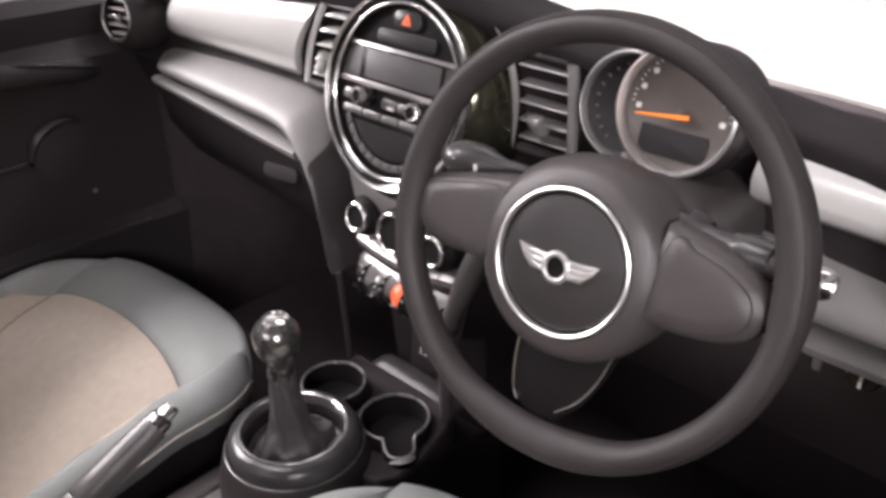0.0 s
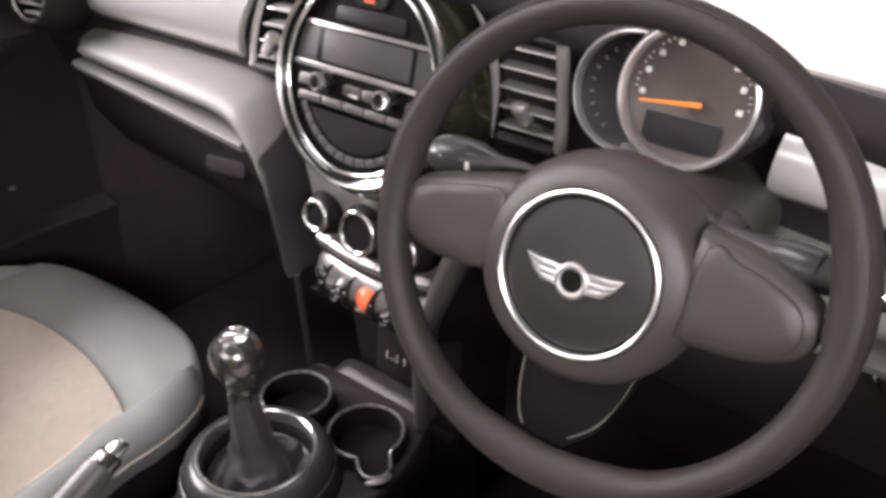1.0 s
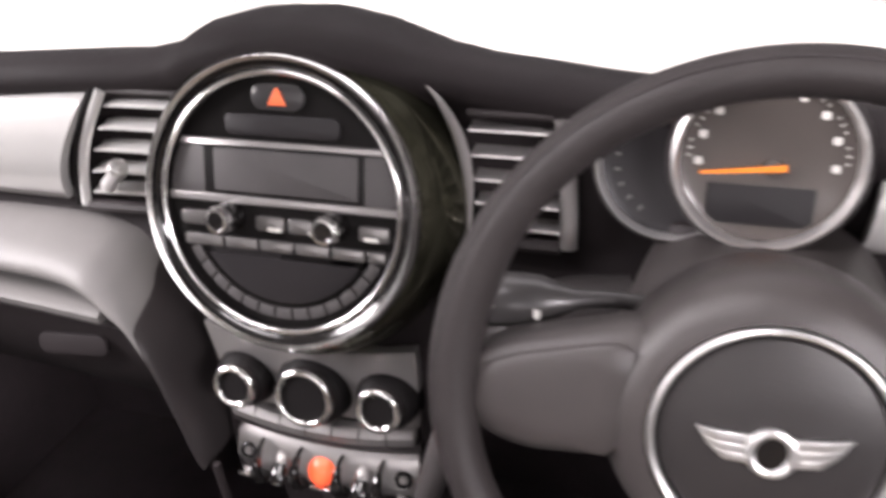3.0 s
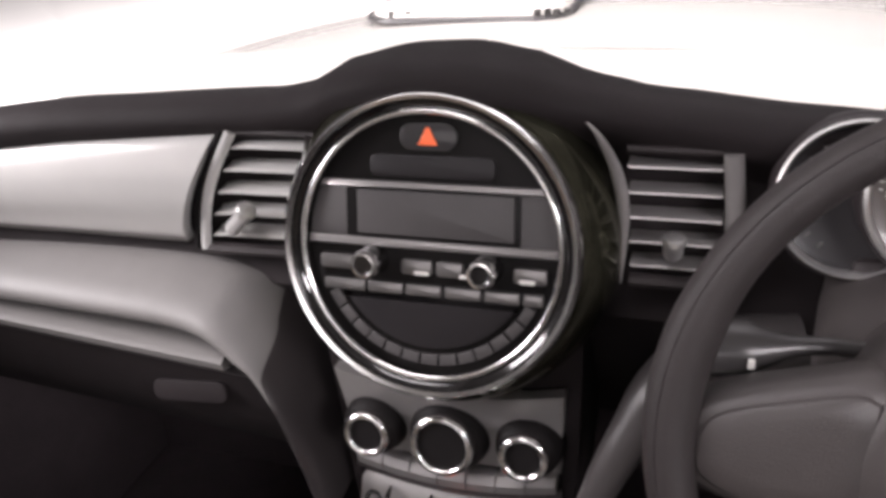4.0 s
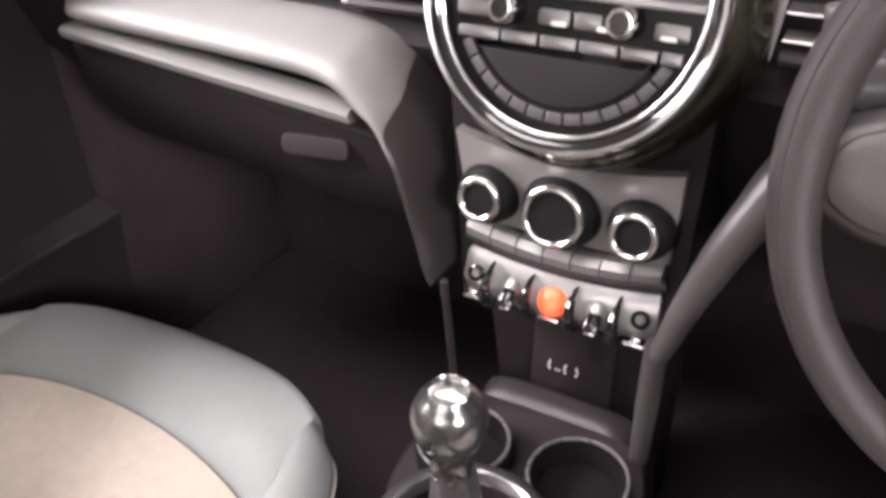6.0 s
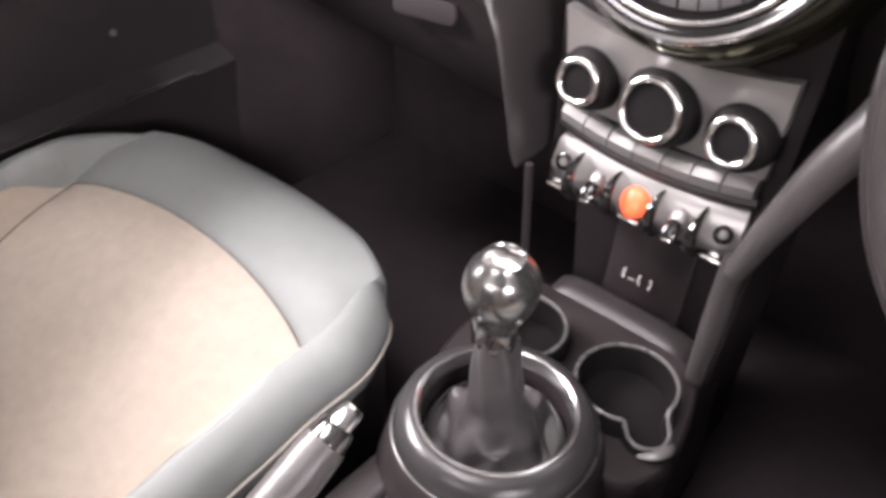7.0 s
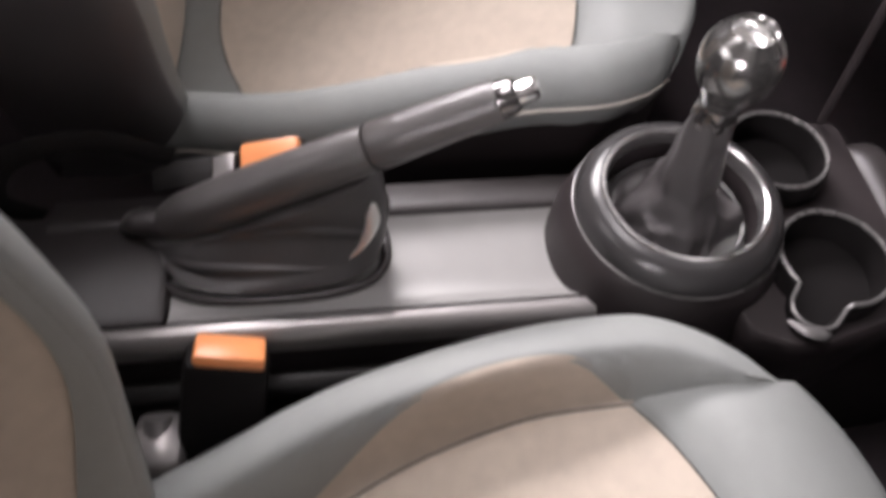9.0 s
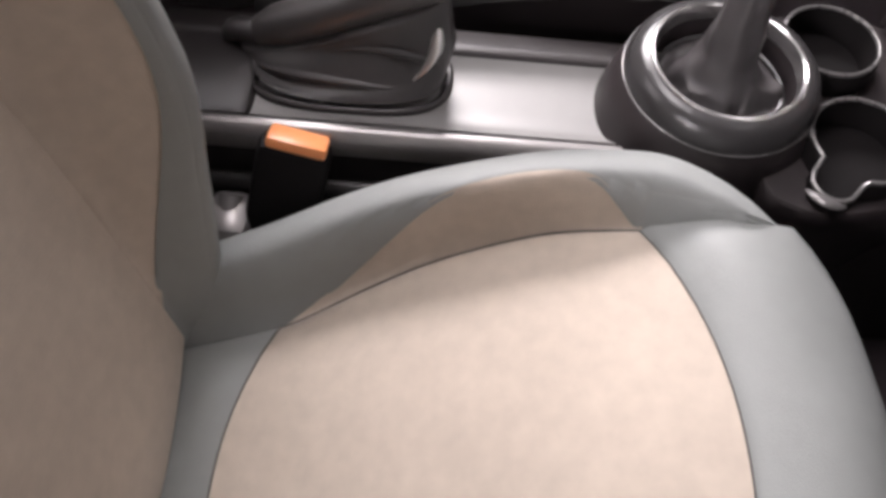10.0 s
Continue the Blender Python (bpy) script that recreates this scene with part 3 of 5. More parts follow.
round_vent(frame_matrix((-0.640, -0.005, 0.775), (1, 0.15, 0), (0, 0.15, 1)), 0.036)
round_vent(frame_matrix((0.618, 0.020, 0.768), (1, -0.10, 0), (0, 0.15, 1)), 0.040)


# ---- round infotainment unit ----
def infotainment():
    t = 0.27
    m = frame_matrix((0, 0.012, 0.783), (1, 0, 0), (0, math.sin(t), math.cos(t)))
    ob = thing("infotainment_unit", (0, 0, 0), "round gloss-black radio unit inside a wide chrome ring", "car radio", m=m)

    def p(name, bm, mat, parent=ob, label=""):
        return part(name, bm, mat, parent, label, local=parent is ob) if parent is ob else part(name, moved(bm, m), mat, parent, label)

    p("housing", lathe([(0.112, 0.000), (0.1185, -0.003), (0.1225, -0.008), (0.129, -0.016), (0.135, -0.030), (0.139, -0.048), (0.140, -0.10)], 64), DRUM, label="dark mirror-gloss surround")
    p("bezel_ring", lathe([(0.1125, 0.002), (0.1135, 0.0065), (0.1165, 0.0075), (0.1195, 0.004), (0.1200, -0.004), (0.1185, -0.008)], 72), CHROME, label="outer chrome ring")
    p("ring_band", lathe([(0.1045, -0.006), (0.106, 0.000), (0.1095, 0.003), (0.1130, 0.0045), (0.1130, -0.004)], 72), GLOSS, label="black band between the rings")
    p("inner_ring", torus(0.1040, 0.0026, 72, 10), CHROME, label="thin inner chrome ring")
    p("face", lathe([(0, -0.0085), (0.103, -0.0085), (0.1045, -0.004)], 64), FACE)

    def chord(y0, y1, R=0.1005, n=9):
        lo = [(-math.sqrt(R * R - y * y), y) for y in np.linspace(y0, y1, n)]
        return [(-x, y) for x, y in lo] + lo[::-1]

    p("band", slab(chord(0.002, 0.050), -0.009, -0.0055, 0.0008), BAND, label="dark grey band round the screen")
    p("top_strip", slab(chord(0.0445, 0.0495), -0.006, -0.0035, 0.001), BRUSHED)
    p("lower_strip", slab(chord(-0.0015, 0.0050), -0.006, -0.0025, 0.0012), BRUSHED)
    p("screen_frame", slab(rounded(0.140, 0.040, 0.002, cx=0.002, cy=0.0255), -0.006, -0.0044, 0.0006), FACE)
    p("screen", slab(rounded(0.126, 0.0345, 0.0015, cx=0.0045, cy=0.0255), -0.005, -0.0036, 0.0005), BAND, label="unlit grey display")
    for k, (x, w) in enumerate(((-0.072, 0.040), (-0.010, 0.026), (0.017, 0.022), (0.080, 0.026))):
        p("button", slab(rounded(w, 0.012, 0.003, cx=x, cy=-0.0165), -0.009, -0.0045, 0.0012), BUTTON)
    for x, w in ((-0.071, 0.036), (-0.036, 0.030), (-0.004, 0.030), (0.028, 0.030), (0.059, 0.028), (0.083, 0.016)):
        p("preset_button", slab(rounded(w, 0.0095, 0.002, cx=x, cy=-0.0345), -0.009, -0.0035, 0.0016), BUTTON)
    for x in (-0.0055, 0.031, 0.078):
        p("button_print", slab(rounded(0.012, 0.0035, 0.001, cx=x, cy=-0.0205), -0.0046, -0.0040, 0), MARK)
    for x in (-0.046, 0.047):
        k = p("radio_knob", moved(lathe([(0, 0.016), (0.008, 0.016), (0.0095, 0.014), (0.0115, 0.004), (0.0125, -0.008)], 28), Matrix.Translation((x, -0.013, 0))), GLOSS, label="black knob with a chrome rim")
        p("knob_rim", moved(lathe([(0.0068, 0.0004), (0.0080, 0.0022), (0.0098, 0.0020), (0.0112, -0.001), (0.0115, -0.005)], 16), Matrix.Translation((x, -0.013, 0.0150))), CHROME, k, "chrome knob rim")
        p("knob_cap", moved(lathe([(0, -0.0006), (0.006, -0.0008), (0.008, -0.001)], 20), Matrix.Translation((x, -0.013, 0.0165))), SILVER, k)
    # slot and hazard switch over the screen
    p("disc_flap", slab(rounded(0.100, 0.017, 0.006, cx=0.002, cy=0.0620), -0.009, -0.0055, 0.001), SCREEN, label="dark grey flap")
    hz = p("hazard_switch", slab(rounded(0.046, 0.021, 0.010, cx=0.0, cy=0.0845), -0.009, -0.004, 0.0012), SATIN, label="dark oval hazard switch")
    p("hazard_triangle", slab([(-0.0078, 0.0785), (0.0078, 0.0785), (0.0012, 0.0915), (-0.0012, 0.0915)], -0.0042, -0.0030, 0.0004), AMBER, hz, "red warning triangle with an added glow")
    # dark lower flap and the ring of light segments below it
    low = arc(0.082, 200, 340, 24)
    p("lower_flap", slab(low + [(0.070, -0.044), (-0.070, -0.044)], -0.009, -0.006, 0.001), SCREEN, label="gloss dark lower flap")
    for k in range(13):
        a0 = 207 + k * 9.8
        seg = arc(0.0955, a0, a0 + 8.8, 5) + arc(0.0865, a0, a0 + 8.8, 5)[::-1]
        p("light_segment", slab(seg, -0.009, -0.0055, 0.0008), BAND)
    return ob


infotainment()


# ---- centre stack: climate panel, legs, switches ----
def centre_stack():
    ob = thing("centre_stack", (0, 0.1, 0.30), "centre stack with silver climate panel and dark grey side legs", "centre console")
    part("core", loft([[(-w, y, z), (w, y, z), (w, 0.20, z), (-w, 0.20, z)] for w, y, z in ((0.115, 0.036, 0.70), (0.110, 0.036, 0.56), (0.100, 0.022, 0.470), (0.098, 0.075, 0.445), (0.090, 0.085, 0.30), (0.088, 0.085, 0.10))]), DASH, ob)
    # silver panel with a scooped upper edge
    n = 21
    rows = []
    for t in np.linspace(0, 1, 7):
        row = []
        for k in range(n):
            s = -1 + 2 * k / (n - 1)
            x = s * (0.096 + 0.006 * t)
            zt = 0.640 + 0.012 * abs(s) ** 1.6
            z = 0.560 + (zt - 0.560) * t
            row.append((x, 0.026 - 0.010 * t + 0.004 * s * s, z))
        rows.append(row)
    part("climate_panel", sheet(rows, 0.012, (0, 1, 0)), BRUSHED, ob, "satin silver panel round the climate knobs")
    for sx in (-1, 1):
        line = curve([(sx * 0.275, 0.056, 0.704), (sx * 0.220, 0.044, 0.694), (sx * 0.178, 0.022, 0.668), (sx * 0.150, 0.002, 0.622), (sx * 0.126, -0.008, 0.560), (sx * 0.107, -0.014, 0.498)], 28)
        size = [0.022 + 0.006 * math.sin(math.pi * min(1, k / 14)) - 0.0125 * max(0, k - 8) / 19 for k in range(28)]
        if sx > 0:
            part("leg", tube(line, size, 20, 1.0, (0, 1, 0)), LEG, ob, "grey grained leg framing the stack", sharp=70)
        wide = 0.0042 if sx < 0 else 0.0105
        part("lower_edge", tube([(sx * 0.104, -0.010, 0.505), (sx * 0.1015, -0.007, 0.430), (sx * 0.0995, -0.005, 0.358)], [wide, wide, wide * 0.85], 12), BLACK if sx < 0 else LEG, ob, "dark edge of the lower stack")
    return ob


centre_stack()


def climate_knob(x, r):
    ob = thing("climate_knob", (0, 0, 0), "black climate knob with a bright chrome ring", "knob", "climate knobs",
               m=frame_matrix((x, 0.026, 0.594), (1, 0, 0), (0, 0.20, 1)))
    part("sleeve", lathe([(r + 0.0105, -0.006), (r + 0.0100, 0.002), (r + 0.0080, 0.012), (r + 0.0040, 0.0185), (r + 0.001, 0.0205)], 40), CUP, ob, "wide matt black sleeve", local=True)
    part("grip", lathe([(r + 0.001, 0.018), (r, 0.026), (r - 0.004, 0.029), (r - 0.0046, 0.025)], 36), BLACK, ob, local=True)
    ring = part("ring", moved(torus(r - 0.0014, 0.0032, 40, 10), Matrix.Translation((0, 0, 0.0275))), CHROME, ob, "chrome ring", local=True)
    part("cap", lathe([(0, 0.0268), (r * 0.5, 0.0266), (r - 0.0044, 0.0260)], 32), CUP, ob, "gloss black cap", local=True)
    return ob


for kx, kr in ((-0.070, 0.0195), (0.0, 0.0265), (0.071, 0.0195)):
    climate_knob(kx, kr)


def climate_buttons():
    ob = thing("button_bar", (0, 0.02, 0.54), "curved bar of small silver climate buttons", "button bar")
    xs = np.linspace(-0.094, 0.094, 8)
    for a, b in zip(xs, xs[1:]):
        rows = []
        for x in np.linspace(a + 0.0008, b - 0.0008, 4):
            y, z = 0.016 + 0.7 * x * x, 0.545 + 0.8 * x * x
            rows.append([(x, y + 0.012, z + 0.010), (x, y + 0.002, z + 0.009), (x, y - 0.004, z + 0.003), (x, y - 0.003, z - 0.006), (x, y + 0.004, z - 0.010), (x, y + 0.014, z - 0.010)])
        part("button", loft(rows), BRUSHED, ob)
    part("groove", tube([(x, 0.022 + 0.7 * x * x, 0.532 + 0.8 * x * x) for x in np.linspace(-0.097, 0.097, 12)], 0.006, 8), BLACK, ob)
    return ob


climate_buttons()


def toggle_panel():
    m = frame_matrix((0, 0.012, 0.505), (1, 0, 0), (0, 0.35, 1))
    ob = thing("toggle_panel", (0, 0, 0), "silver panel of toggle switches with a red start toggle", "switch panel", m=m)
    rows = []
    for y, z in ((0.024, -0.004), (0.016, 0.002), (-0.010, 0.002), (-0.022, -0.006)):
        rows.append([(x, y + 0.6 * x * x, z - 0.7 * x * x) for x in np.linspace(-0.098 + abs(y) * 0.25, 0.098 - abs(y) * 0.25, 17)])
    part("panel", sheet(rows, 0.010, (0, 0, -1)), BRUSHED, ob, local=True)
    # gloss black fins between the switches, pointed above and broad below, each with a chrome foot
    for x in (-0.062, -0.0215, 0.0215, 0.062):
        g = [(x, 0.017 + 0.6 * x * x, 0.002), (x, 0.012, 0.011), (x, 0.002, 0.017), (x, -0.010, 0.017), (x, -0.018, 0.010), (x, -0.021, 0.000)]
        fin = part("guard_fin", tube(curve(g, 14), [0.0012 + 0.0052 * min(1.0, k / 8) for k in range(14)], 8, 1.0, (1, 0, 0)), GLOSS, ob, "gloss black guard fin", local=True)
        part("fin_foot", moved(box(0.0050, 0.005, 0.010, 0.002, (x, -0.0215, 0.008)), m), CHROME, fin, "chrome foot")

    def dome(x, w, h, rise):
        out = []
        for k in range(9):
            q = 0.5 * math.pi * k / 8
            out.append([(x + w * math.cos(q) * math.cos(b), -0.002 + h * math.cos(q) * math.sin(b), 0.001 + rise * math.sin(q) - 0.25 * h * math.cos(q) * math.sin(b)) for b in np.linspace(0, 2 * math.pi, 24, endpoint=False)])
        return loft(out)

    red = part("toggle", dome(0.0, 0.0145, 0.0150, 0.009), RED, ob, "lit red start toggle", local=True)
    part("tip", moved(box(0.022, 0.004, 0.004, 0.0015, (0, -0.0195, 0.006)), m), CHROME, red, "chrome tip")
    for x in (-0.042, 0.042):
        tg = part("toggle", dome(x, 0.0090, 0.0125, 0.008), SILVER, ob, "silver toggle with a dark chrome-tipped paddle", local=True)
        part("paddle", moved(tube([(x, -0.002, 0.006), (x, -0.010, 0.013), (x, -0.017, 0.014)], [0.006, 0.0085, 0.0080], 12, 0.5, (0, 0, 1)), m), GLOSS, tg, "gloss black paddle")
        part("tip", moved(box(0.011, 0.005, 0.005, 0.002, (x, -0.0185, 0.0130)), m), CHROME, tg, "chrome tip")
    for x in (-0.081, 0.081):
        part("end_boss", moved(lathe([(0.0045, 0.001), (0.0065, 0.004), (0.0085, 0.003), (0.0095, -0.004)], 20), Matrix.Translation((x, 0.002, -0.003))), GLOSS, ob, "dark ring switch", local=True)
        part("boss_cap", moved(lathe([(0, 0.003), (0.004, 0.0025), (0.0052, -0.002)], 16), Matrix.Translation((x, 0.002, -0.002))), SILVER, ob, local=True)
        part("end_tip", box(0.010, 0.005, 0.006, 0.002, (x, -0.016, 0.000)), CHROME, ob, "chrome tip", local=True)
    for x in (-0.080, 0.080):
        part("lower_lip", box(0.020, 0.004, 0.004, 0.0015, (x, -0.021, 0.003)), CHROME, ob, local=True)
    return ob


toggle_panel()


def socket_panel():
    ob = thing("socket_panel", (0, 0.08, 0.30), "dark flap with small pale socket symbols", "socket panel")
    part("flap", moved(slab(rounded(0.090, 0.120, 0.006), -0.004, 0.004, 0.001), frame_matrix((0.0, 0.076, 0.385), (1, 0, 0), (0, 0.10, 1))), BLACK, ob)
    f = frame_matrix((-0.008, 0.0692, 0.368), (1, 0, 0), (0, 0.10, 1))
    for x, turn in ((-0.014, 1), (0.004, 1), (0.013, -1)):
        line = [(x - turn * 0.0026 * math.cos(q), 0.0062 * math.sin(q), 0.0006) for q in np.linspace(-1.2, 1.2, 9)]
        part("symbol_bar", moved(tube(line, 0.0010, 6), f), MARK, ob, "pale curved symbol")
    for x in (-0.0085, -0.0045):
        part("symbol_dot", moved(slab(rounded(0.0024, 0.0024, 0.0008, cx=x, cy=-0.004), 0, 0.0006, 0), f), MARK, ob, "pale dot")
    return ob


socket_panel()


# ---- steering wheel ----
TW = 0.29
WHEEL = frame_matrix((0.366, -0.129, 0.768), (1, 0.07, 0), (0, math.sin(TW), math.cos(TW)))


def steering_wheel():
    ob = thing("steering_wheel", (0, 0, 0), "three-spoke black leather steering wheel with a round grey hub", "steering wheel", m=WHEEL)
    R, hx, hy = 0.1752, -0.003, -0.013
    rings = []
    for k in range(96):
        a = 2 * math.pi * k / 96
        d = math.degrees(a) % 360
        bulge = 0.007 * math.exp(-((d - 270) / 24) ** 4)
        for c in (2, 178, 20, 160):
            bulge += 0.0028 * math.exp(-((d - c) / 12) ** 2)
        ring = []
        for j in range(18):
            b = 2 * math.pi * j / 18
            rr = 0.0130 + (bulge if math.cos(b) < 0 else 0.25 * bulge) * abs(math.cos(b))
            q = R + rr * math.cos(b)
            ring.append((q * math.cos(a), q * math.sin(a), 0.0155 * math.sin(b)))
        rings.append(ring)
    rings.append(rings[0])
    rim = loft(rings, caps=False)
    bmesh.ops.remove_doubles(rim, verts=rim.verts, dist=1e-6)
    rm = part("rim", rim, LEATHER, ob, "black grained leather rim", local=True, sharp=80)
    part("rim_seam", moved(moved(torus(R + 0.0070, 0.0009, 96, 6), Matrix.Translation((0, 0, 0.0130))), WHEEL), BLACK, rm)
    hub = part("hub", moved(lathe([(0.082, -0.072), (0.0875, -0.048), (0.0885, -0.024), (0.0870, -0.010), (0.0830, 0.001), (0.0745, 0.0095), (0.064, 0.0125), (0.0635, 0.011)], 64), Matrix.Translation((hx, hy, 0))), HUB, ob, "grey grained hub", local=True, sharp=60)
    part("horn_pad", moved(lathe([(0, 0.0165), (0.02, 0.0160), (0.045, 0.0135), (0.0555, 0.0105), (0.058, 0.007)], 56), WHEEL @ Matrix.Translation((hx, hy, 0))), HORN, hub)
    part("chrome_ring", moved(lathe([(0.0587, 0.008), (0.0591, 0.0135), (0.0607, 0.0145), (0.0623, 0.0135), (0.0628, 0.009)], 64), WHEEL @ Matrix.Translation((hx, hy, 0))), SATINCHROME, hub, "chrome ring round the horn pad")
    bad = part("badge", lathe([(0, 0.0022), (0.0085, 0.0018), (0.0105, 0.0)], 28), GLOSS, ob, "plain winged disc badge", local=True)
    bad.location = (hx, hy - 0.003, 0.0165)
    base = WHEEL @ Matrix.Translation((hx, hy - 0.003, 0.0160)) @ Matrix.Diagonal((1.10, 1.16, 1, 1))
    part("badge_ring", moved(torus(0.0096, 0.0025, 30, 8), base @ Matrix.Translation((0, 0, 0.0014))), SATINCHROME, bad, "chrome ring of the badge")
    for sx in (-1, 1):
        plate = [(sx * 0.0095, -0.0060), (sx * 0.0215, -0.0050), (sx * 0.0285, 0.0010), (sx * 0.0345, 0.0095), (sx * 0.022, 0.0072), (sx * 0.0095, 0.0078)]
        part("wing", moved(slab(plate if sx > 0 else plate[::-1], 0, 0.0021, 0.0004), base), SATINCHROME, bad, "chrome wing")
        for k, (x1, y0, y1) in enumerate(((0.0345, 0.0042, 0.0088), (0.0300, -0.0004, 0.0038), (0.0255, -0.0046, -0.0008))):
            wing = [(sx * 0.0112, y0 - 0.001), (sx * x1 * 0.75, y0 - 0.0002), (sx * x1, y1 + 0.0012), (sx * x1 * 0.7, y1 - 0.0002), (sx * 0.0112, y1 - 0.001)]
            part("wing_feather", moved(slab(wing if sx > 0 else wing[::-1], 0, 0.0028, 0.0006), base), SATINCHROME, bad, "chrome feather")
    left = [(-0.060, 0.036), (-0.074, 0.041), (-0.110, 0.034), (-0.149, 0.024), (-0.166, 0.012), (-0.171, -0.008), (-0.166, -0.026), (-0.139, -0.040), (-0.105, -0.041), (-0.070, -0.038)]
    right = [(0.060, -0.042), (0.085, -0.041), (0.120, -0.038), (0.145, -0.029), (0.158, -0.016), (0.160, 0.000), (0.152, 0.016), (0.128, 0.030), (0.100, 0.038), (0.072, 0.043)]
    for out in (left, right):
        out_fine = [(p.x, p.y) for p in curve([(x, y, 0) for x, y in out], 40)]
        top = [(x * 0.93 + 0.07 * (0.11 if x > 0 else -0.12), y * 0.80) for x, y in out_fine]
        bm = loft([[(x, y, -0.024) for x, y in out_fine], [(x, y, -0.010) for x, y in out_fine], [(x * 0.985 + 0.015 * (0.11 if x > 0 else -0.12), y * 0.94, -0.002) for x, y in out_fine], [(x, y, 0.003) for x, y in top],
                   [(x * 0.6 + 0.4 * (0.11 if x > 0 else -0.12), y * 0.4, 0.0055) for x, y in out_fine]])
        sp = part("spoke", bm, HUB, ob, "grey moulded spoke", local=True, sharp=70)
        mx = 0.112 if out is right else -0.122
        ins = [(mx + (x - mx) * 0.80, (y - 0.001) * 0.78) for x, y in out]
        ins = [(p.x, p.y) for p in curve([(x, y, 0) for x, y in ins + ins[:1]], 41)[:-1]]
        part("spoke_insert", moved(loft([[(mx + (x - mx) * s, y * s, z) for x, y in ins] for s, z in ((1.0, -0.004), (0.99, 0.0052), (0.95, 0.0068), (0.6, 0.0080), (0.2, 0.0084))]), WHEEL), HUB, sp, "raised grey spoke cover", sharp=70)
    v = [(-0.040, -0.080), (-0.040, -0.120), (-0.036, -0.148), (-0.020, -0.160), (0.008, -0.160), (0.030, -0.138), (0.046, -0.105), (0.055, -0.074)]
    low = part("lower_spoke", slab(v, -0.026, -0.012, 0.003), CUP, ob, "black lower spoke", local=True)
    for pts in ([(-0.0375, -0.088, 0), (-0.0375, -0.115, 0), (-0.034, -0.140, 0), (-0.028, -0.152, 0)], [(0.052, -0.078, 0), (0.043, -0.108, 0), (0.029, -0.132, 0), (0.012, -0.148, 0)]):
        part("spoke_edge", moved(tube(curve(pts, 12), 0.0014, 8), WHEEL @ Matrix.Translation((0, 0, -0.011))), CHROME, low, "thin chrome edge")
    return ob


steering_wheel()


def steering_column():
    ob = thing("steering_column", (0.365, 0.0, 0.70), "grey steering column shroud behind the wheel", "steering column")
    rings = []
    for y, z, w, h in ((-0.092, 0.760, 0.078, 0.046), (-0.05, 0.747, 0.090, 0.050), (0.0, 0.735, 0.088, 0.050), (0.06, 0.735, 0.080, 0.05), (0.12, 0.73, 0.07, 0.045)):
        rings.append([(0.362 + w * abs(math.cos(a)) ** 0.75 * math.copysign(1, math.cos(a)), y, z + h * abs(math.sin(a)) ** 0.8 * math.copysign(1, math.sin(a))) for a in np.linspace(0, 2 * math.pi, 28, endpoint=False)])
    part("shroud", loft(rings), HUB, ob, sharp=60)
    l = part("left_stalk", tube(curve([(0.300, -0.072, 0.788), (0.268, -0.078, 0.792), (0.240, -0.082, 0.790), (0.212, -0.084, 0.788), (0.192, -0.084, 0.785), (0.186, -0.084, 0.784)], 14),
                                [0.0055, 0.0055, 0.0055, 0.006, 0.0070, 0.0115, 0.0165, 0.0180, 0.0185, 0.0185, 0.0175, 0.0155, 0.011, 0.003], 16, 0.9), STALK, ob, "glossy dark indicator stalk")
    for x in (0.205, 0.232):
        part("stalk_mark", box(0.004, 0.002, 0.007, 0.0008, (x, -0.1005, 0.790)), MARK, l)
    r = part("right_stalk", tube(curve([(0.425, -0.072, 0.795), (0.455, -0.076, 0.792), (0.48, -0.080, 0.790), (0.505, -0.082, 0.788), (0.530, -0.083, 0.787), (0.552, -0.083, 0.787)], 14),
                                 [0.006, 0.0065, 0.007, 0.008, 0.010, 0.013, 0.0145, 0.0145, 0.014, 0.013, 0.012, 0.0115, 0.011, 0.008], 14, 0.9), BLACK, ob, "black wiper stalk with bright rings")
    part("barrel", moved(lathe([(0.009, -0.018), (0.0135, -0.016), (0.0155, -0.008), (0.0158, 0.005), (0.0145, 0.014), (0.010, 0.017)], 24), frame_matrix((0.494, -0.081, 0.789), (0, 1, 0), (0, 0, 1))), SATIN, r, "satin stalk barrel")
    part("stalk_ring", moved(torus(0.0146, 0.0016, 22, 6, 1.2), frame_matrix((0.524, -0.082, 0.788), (0, 1, 0), (0, 0, 1))), SILVER, r, "bright stalk ring")
    part("stalk_cap", moved(lathe([(0, 0.004), (0.008, 0.003), (0.0115, -0.002), (0.012, -0.016)], 20), frame_matrix((0.551, -0.083, 0.787), (0, 1, 0), (0, 0, 1))), CHROME, r, "chrome stalk cap")
    part("stalk_gaiter", moved(lathe([(0.009, 0.004), (0.013, 0.0), (0.016, -0.012)], 18), frame_matrix((0.449, -0.070, 0.790), (0, 1, 0), (0, 0, 1))), BLACK, ob)
    return ob


steering_column()


